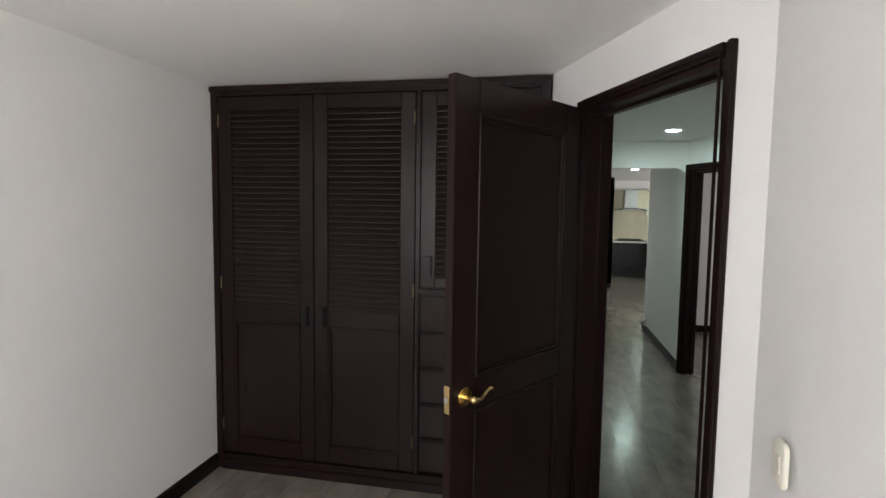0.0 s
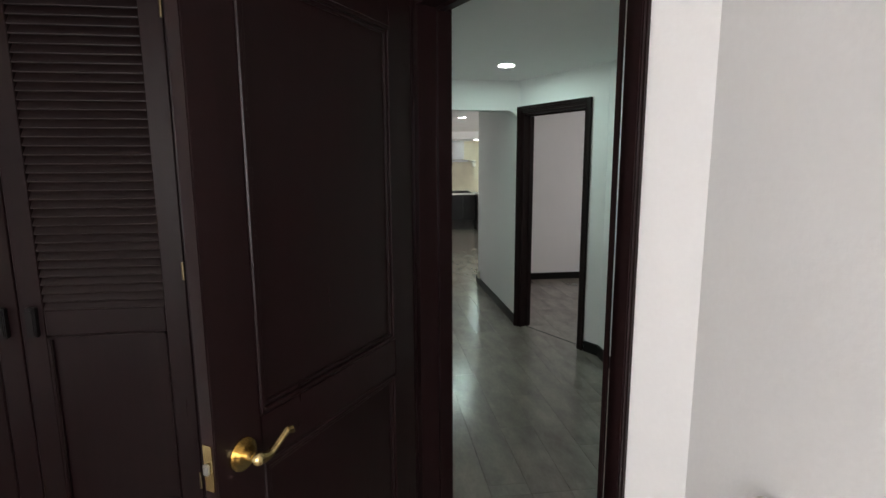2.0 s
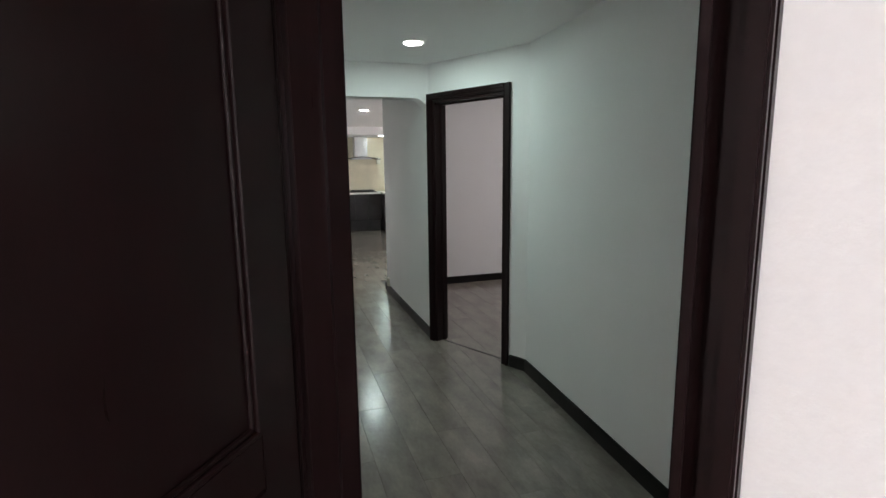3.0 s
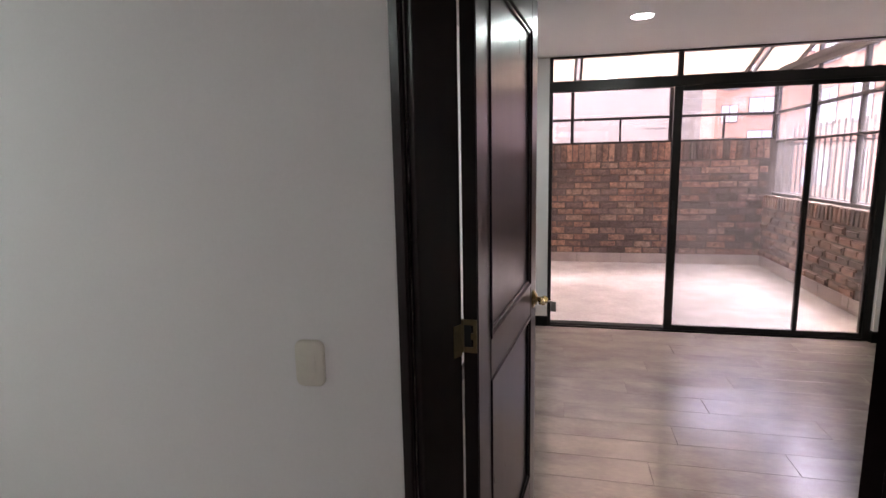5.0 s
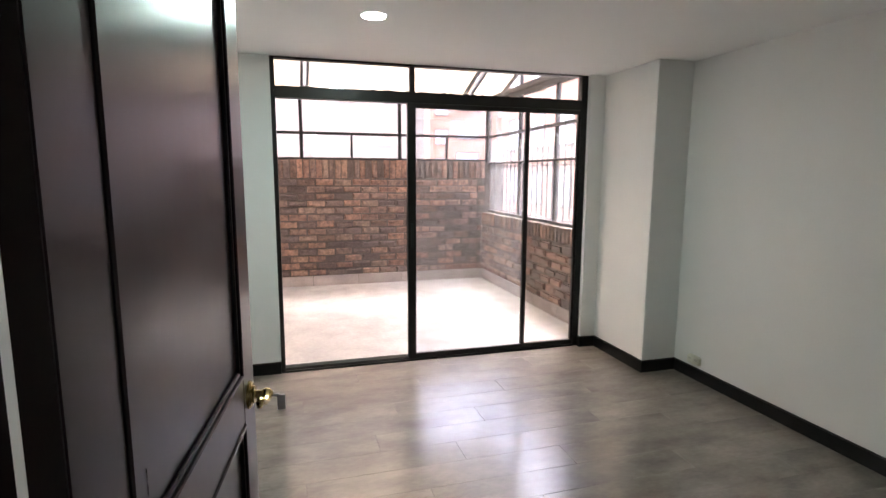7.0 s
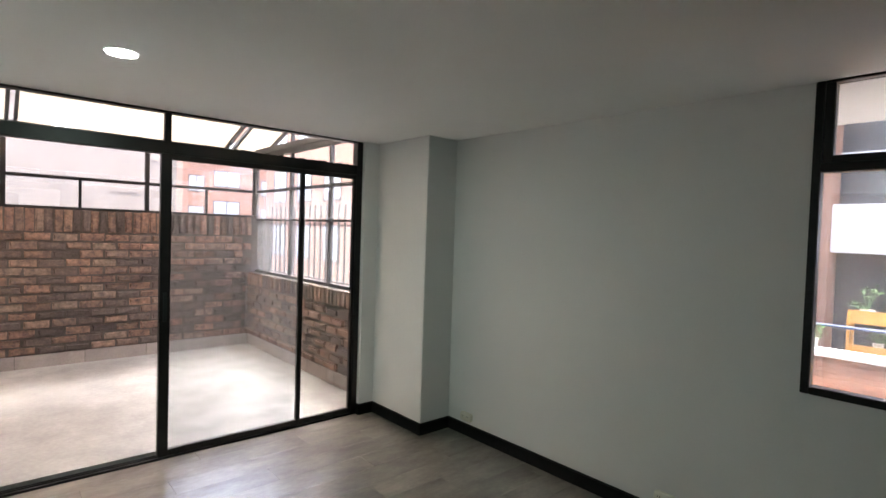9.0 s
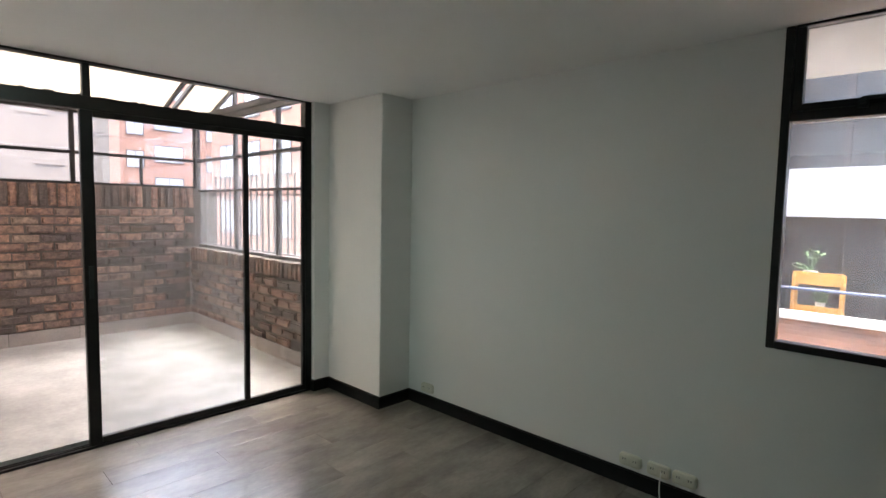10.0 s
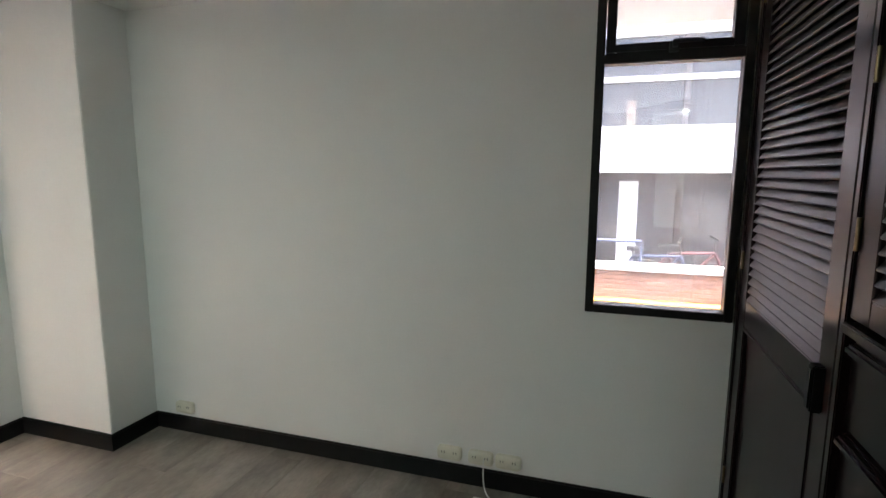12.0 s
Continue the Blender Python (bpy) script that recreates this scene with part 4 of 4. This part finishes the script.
def bicycle(m, mat, label):
    ob = thing("bicycle", m, label, "bicycle")
    for x in (0, 1.02):
        bm = bmesh.new()
        for i in range(28):
            a, b = 2 * math.pi * i / 28, 2 * math.pi * (i + 1) / 28
            rod(bm, (x + 0.32 * math.cos(a), 0, 0.33 + 0.32 * math.sin(a)), (x + 0.32 * math.cos(b), 0, 0.33 + 0.32 * math.sin(b)), 0.018, sides=6)
        w = part("wheel", bm, IRON, ob)
        bm = bmesh.new()
        for i in range(12):
            a = 2 * math.pi * i / 12
            rod(bm, (x, 0, 0.33), (x + 0.31 * math.cos(a), 0, 0.33 + 0.31 * math.sin(a)), 0.002, sides=4)
        part("spokes", bm, STEEL, w)
    bm = bmesh.new()
    P = {"r": (0, 0, 0.33), "b": (0.42, 0, 0.3), "s": (0.3, 0, 0.75), "h": (0.85, 0, 0.78), "f": (1.02, 0, 0.33)}
    for a, b in ("rb", "rs", "bs", "sh", "bh", "hf"):
        rod(bm, P[a], P[b], 0.018, sides=8)
    part("frame", bm, mat, ob)
    bm = rod(rod(bmesh.new(), (0.85, 0, 0.78), (0.83, 0, 0.95), 0.012), (0.83, -0.28, 0.97), (0.83, 0.28, 0.97), 0.013)
    part("handlebar", bm, IRON, ob)
    part("saddle", boxes((0.17, -0.07, 0.82, 0.42, 0.07, 0.87), (0.28, -0.012, 0.74, 0.305, 0.012, 0.83), bevel=0.01), IRON, ob)
    return ob


bicycle(pose(1.95, -5.5, -0.3, 0, 0, 172) , BLUE, "blue bicycle parked behind the parapet")
bicycle(pose(1.5, -5.8, -0.3, 0, 0, 180), RED, "red bicycle parked on the balcony")

# ---- pieces: planks of the floors ----
floor = solid("floor", boxes((-2.2, -1.8, -0.2, 5.275, 7.6, -0.006), (0.0, 7.6, -0.2, 6.1, 14.0, -0.006)), SUBFLOOR, "grey brown laminate plank floor", "floor", kind="structure")
PW, PL = 0.197, 1.38
plank_mesh = {}


def plank(x, y0, y1, w=PW):
    key = (round(y1 - y0, 3), round(w, 3))
    if key not in plank_mesh:
        L = y1 - y0
        g = 0.0004
        bm = boxes((g, g, -0.012, w - g, L - g, 0.0))
        top = [e for e in bm.edges if all(v.co.z > -0.001 for v in e.verts)]
        bmesh.ops.bevel(bm, geom=top, offset=0.0007, segments=1, affect="EDGES")
        plank_mesh[key] = mesh_of("plank", bm, PLANK)
    part("plank", plank_mesh[key], PLANK, floor, at=pose(x, y0, 0))


offs = (0.0, 0.55, 0.98, 0.3, 0.8)
for x_lo, x_hi, y_lo, y_hi in ((-2.02, 1.36, -1.62, 2.9), (1.36, 5.19, -0.76, 2.9), (0.19, 1.36, 2.9, 8.0), (1.36, 2.95, 4.0, 7.6), (1.36, 1.95, 2.9, 4.0)):
    k0, k1 = math.floor((x_lo - 3.464) / PW), math.ceil((x_hi - 3.464) / PW)
    for k in range(k0, k1):
        a, b = max(x_lo, 3.464 + k * PW), min(x_hi, 3.464 + (k + 1) * PW)
        if b - a < 0.01:
            continue
        y = y_lo - PL + (offs[k % 5] + 0.09) % PL
        while y < y_hi:
            lo, hi = max(y, y_lo), min(y + PL, y_hi)
            if hi - lo > 0.02:
                plank(a, lo, hi, b - a)
            y += PL
# the far hall and kitchen floor in one mesh
bm = bmesh.new()
for k in range(0, 30):
    a = 0.2 + k * PW
    y = 8.0 - offs[k % 5]
    while y < 13.9:
        if y + PL > 8.0 and a < 6.0:
            box(bm, a + 0.0015, max(8.0, y) + 0.0015, -0.012, a + PW - 0.0015, min(13.9, y + PL) - 0.0015, 0.0)
        y += PL
part("far_planks", bm, PLANK, floor)
floor.children[-1]["kind"] = "stuff"

# ---- pieces: bricks of the terrace walls ----
def brick_mesh(l, h, seed):
    rng = random.Random(seed)
    bm = boxes((0, -0.026, 0, l, 0.012, h))
    front = [e for e in bm.edges if all(v.co.y < -0.01 for v in e.verts)]
    bmesh.ops.bevel(bm, geom=front, offset=0.013, segments=2, affect="EDGES")
    for v in bm.verts:
        if v.co.y < 0:
            v.co += Vector((rng.uniform(-0.004, 0.004), rng.uniform(-0.005, 0.005), rng.uniform(-0.004, 0.004)))
    return mesh_of("brick", bm, BRICK)


BL, BH, CL, CH = 0.220, 0.077, 0.236, 0.0918
full = [brick_mesh(BL, BH, i) for i in range(8)]
halfb = [brick_mesh(BL / 2 - 0.006, BH, 20 + i) for i in range(4)]
soldier = [brick_mesh(0.07, 0.245, 40 + i) for i in range(6)]
rng = random.Random(5)


def brickwork(parent, origin, turn, length, z0, courses, soldier_z, soldier_h):
    base = pose(origin[0], origin[1], 0, 0, 0, turn)
    inv = parent.matrix_basis.inverted()
    for c in range(courses):
        x = 0.0
        if c % 2:
            part("brick", rng.choice(halfb), BRICK, parent, at=inv @ base @ pose(x + 0.004, rng.uniform(-0.004, 0.003), z0 + c * CH))
            x = CL / 2
        while x < length - 0.06:
            short = x + BL > length
            part("brick", rng.choice(halfb if short else full), BRICK, parent, at=inv @ base @ pose(x + 0.004, rng.uniform(-0.004, 0.003), z0 + c * CH + rng.uniform(-0.003, 0.003), 0, rng.uniform(-0.5, 0.5), rng.uniform(-1.0, 1.0)) @ Matrix.Diagonal((rng.uniform(0.94, 1.02), rng.uniform(0.7, 1.3), rng.uniform(0.9, 1.05), 1)))
            x += CL
    x = 0.0
    while x < length - 0.05:
        part("brick", rng.choice(soldier), BRICK, parent, at=inv @ base @ pose(x + 0.004, rng.uniform(-0.006, 0.002), soldier_z + rng.uniform(-0.006, 0.004), 0, rng.uniform(-1.2, 1.2), 0) @ Matrix.Diagonal((1, 1, soldier_h / 0.245, 1)))
        x += 0.081


brickwork(far, (TX, 3.35), -90, 3.86, 0.178, 14, 1.468, 0.235)
brickwork(side, (TX, TY), 180, 2.89, 0.178, 7, 0.828, 0.157)
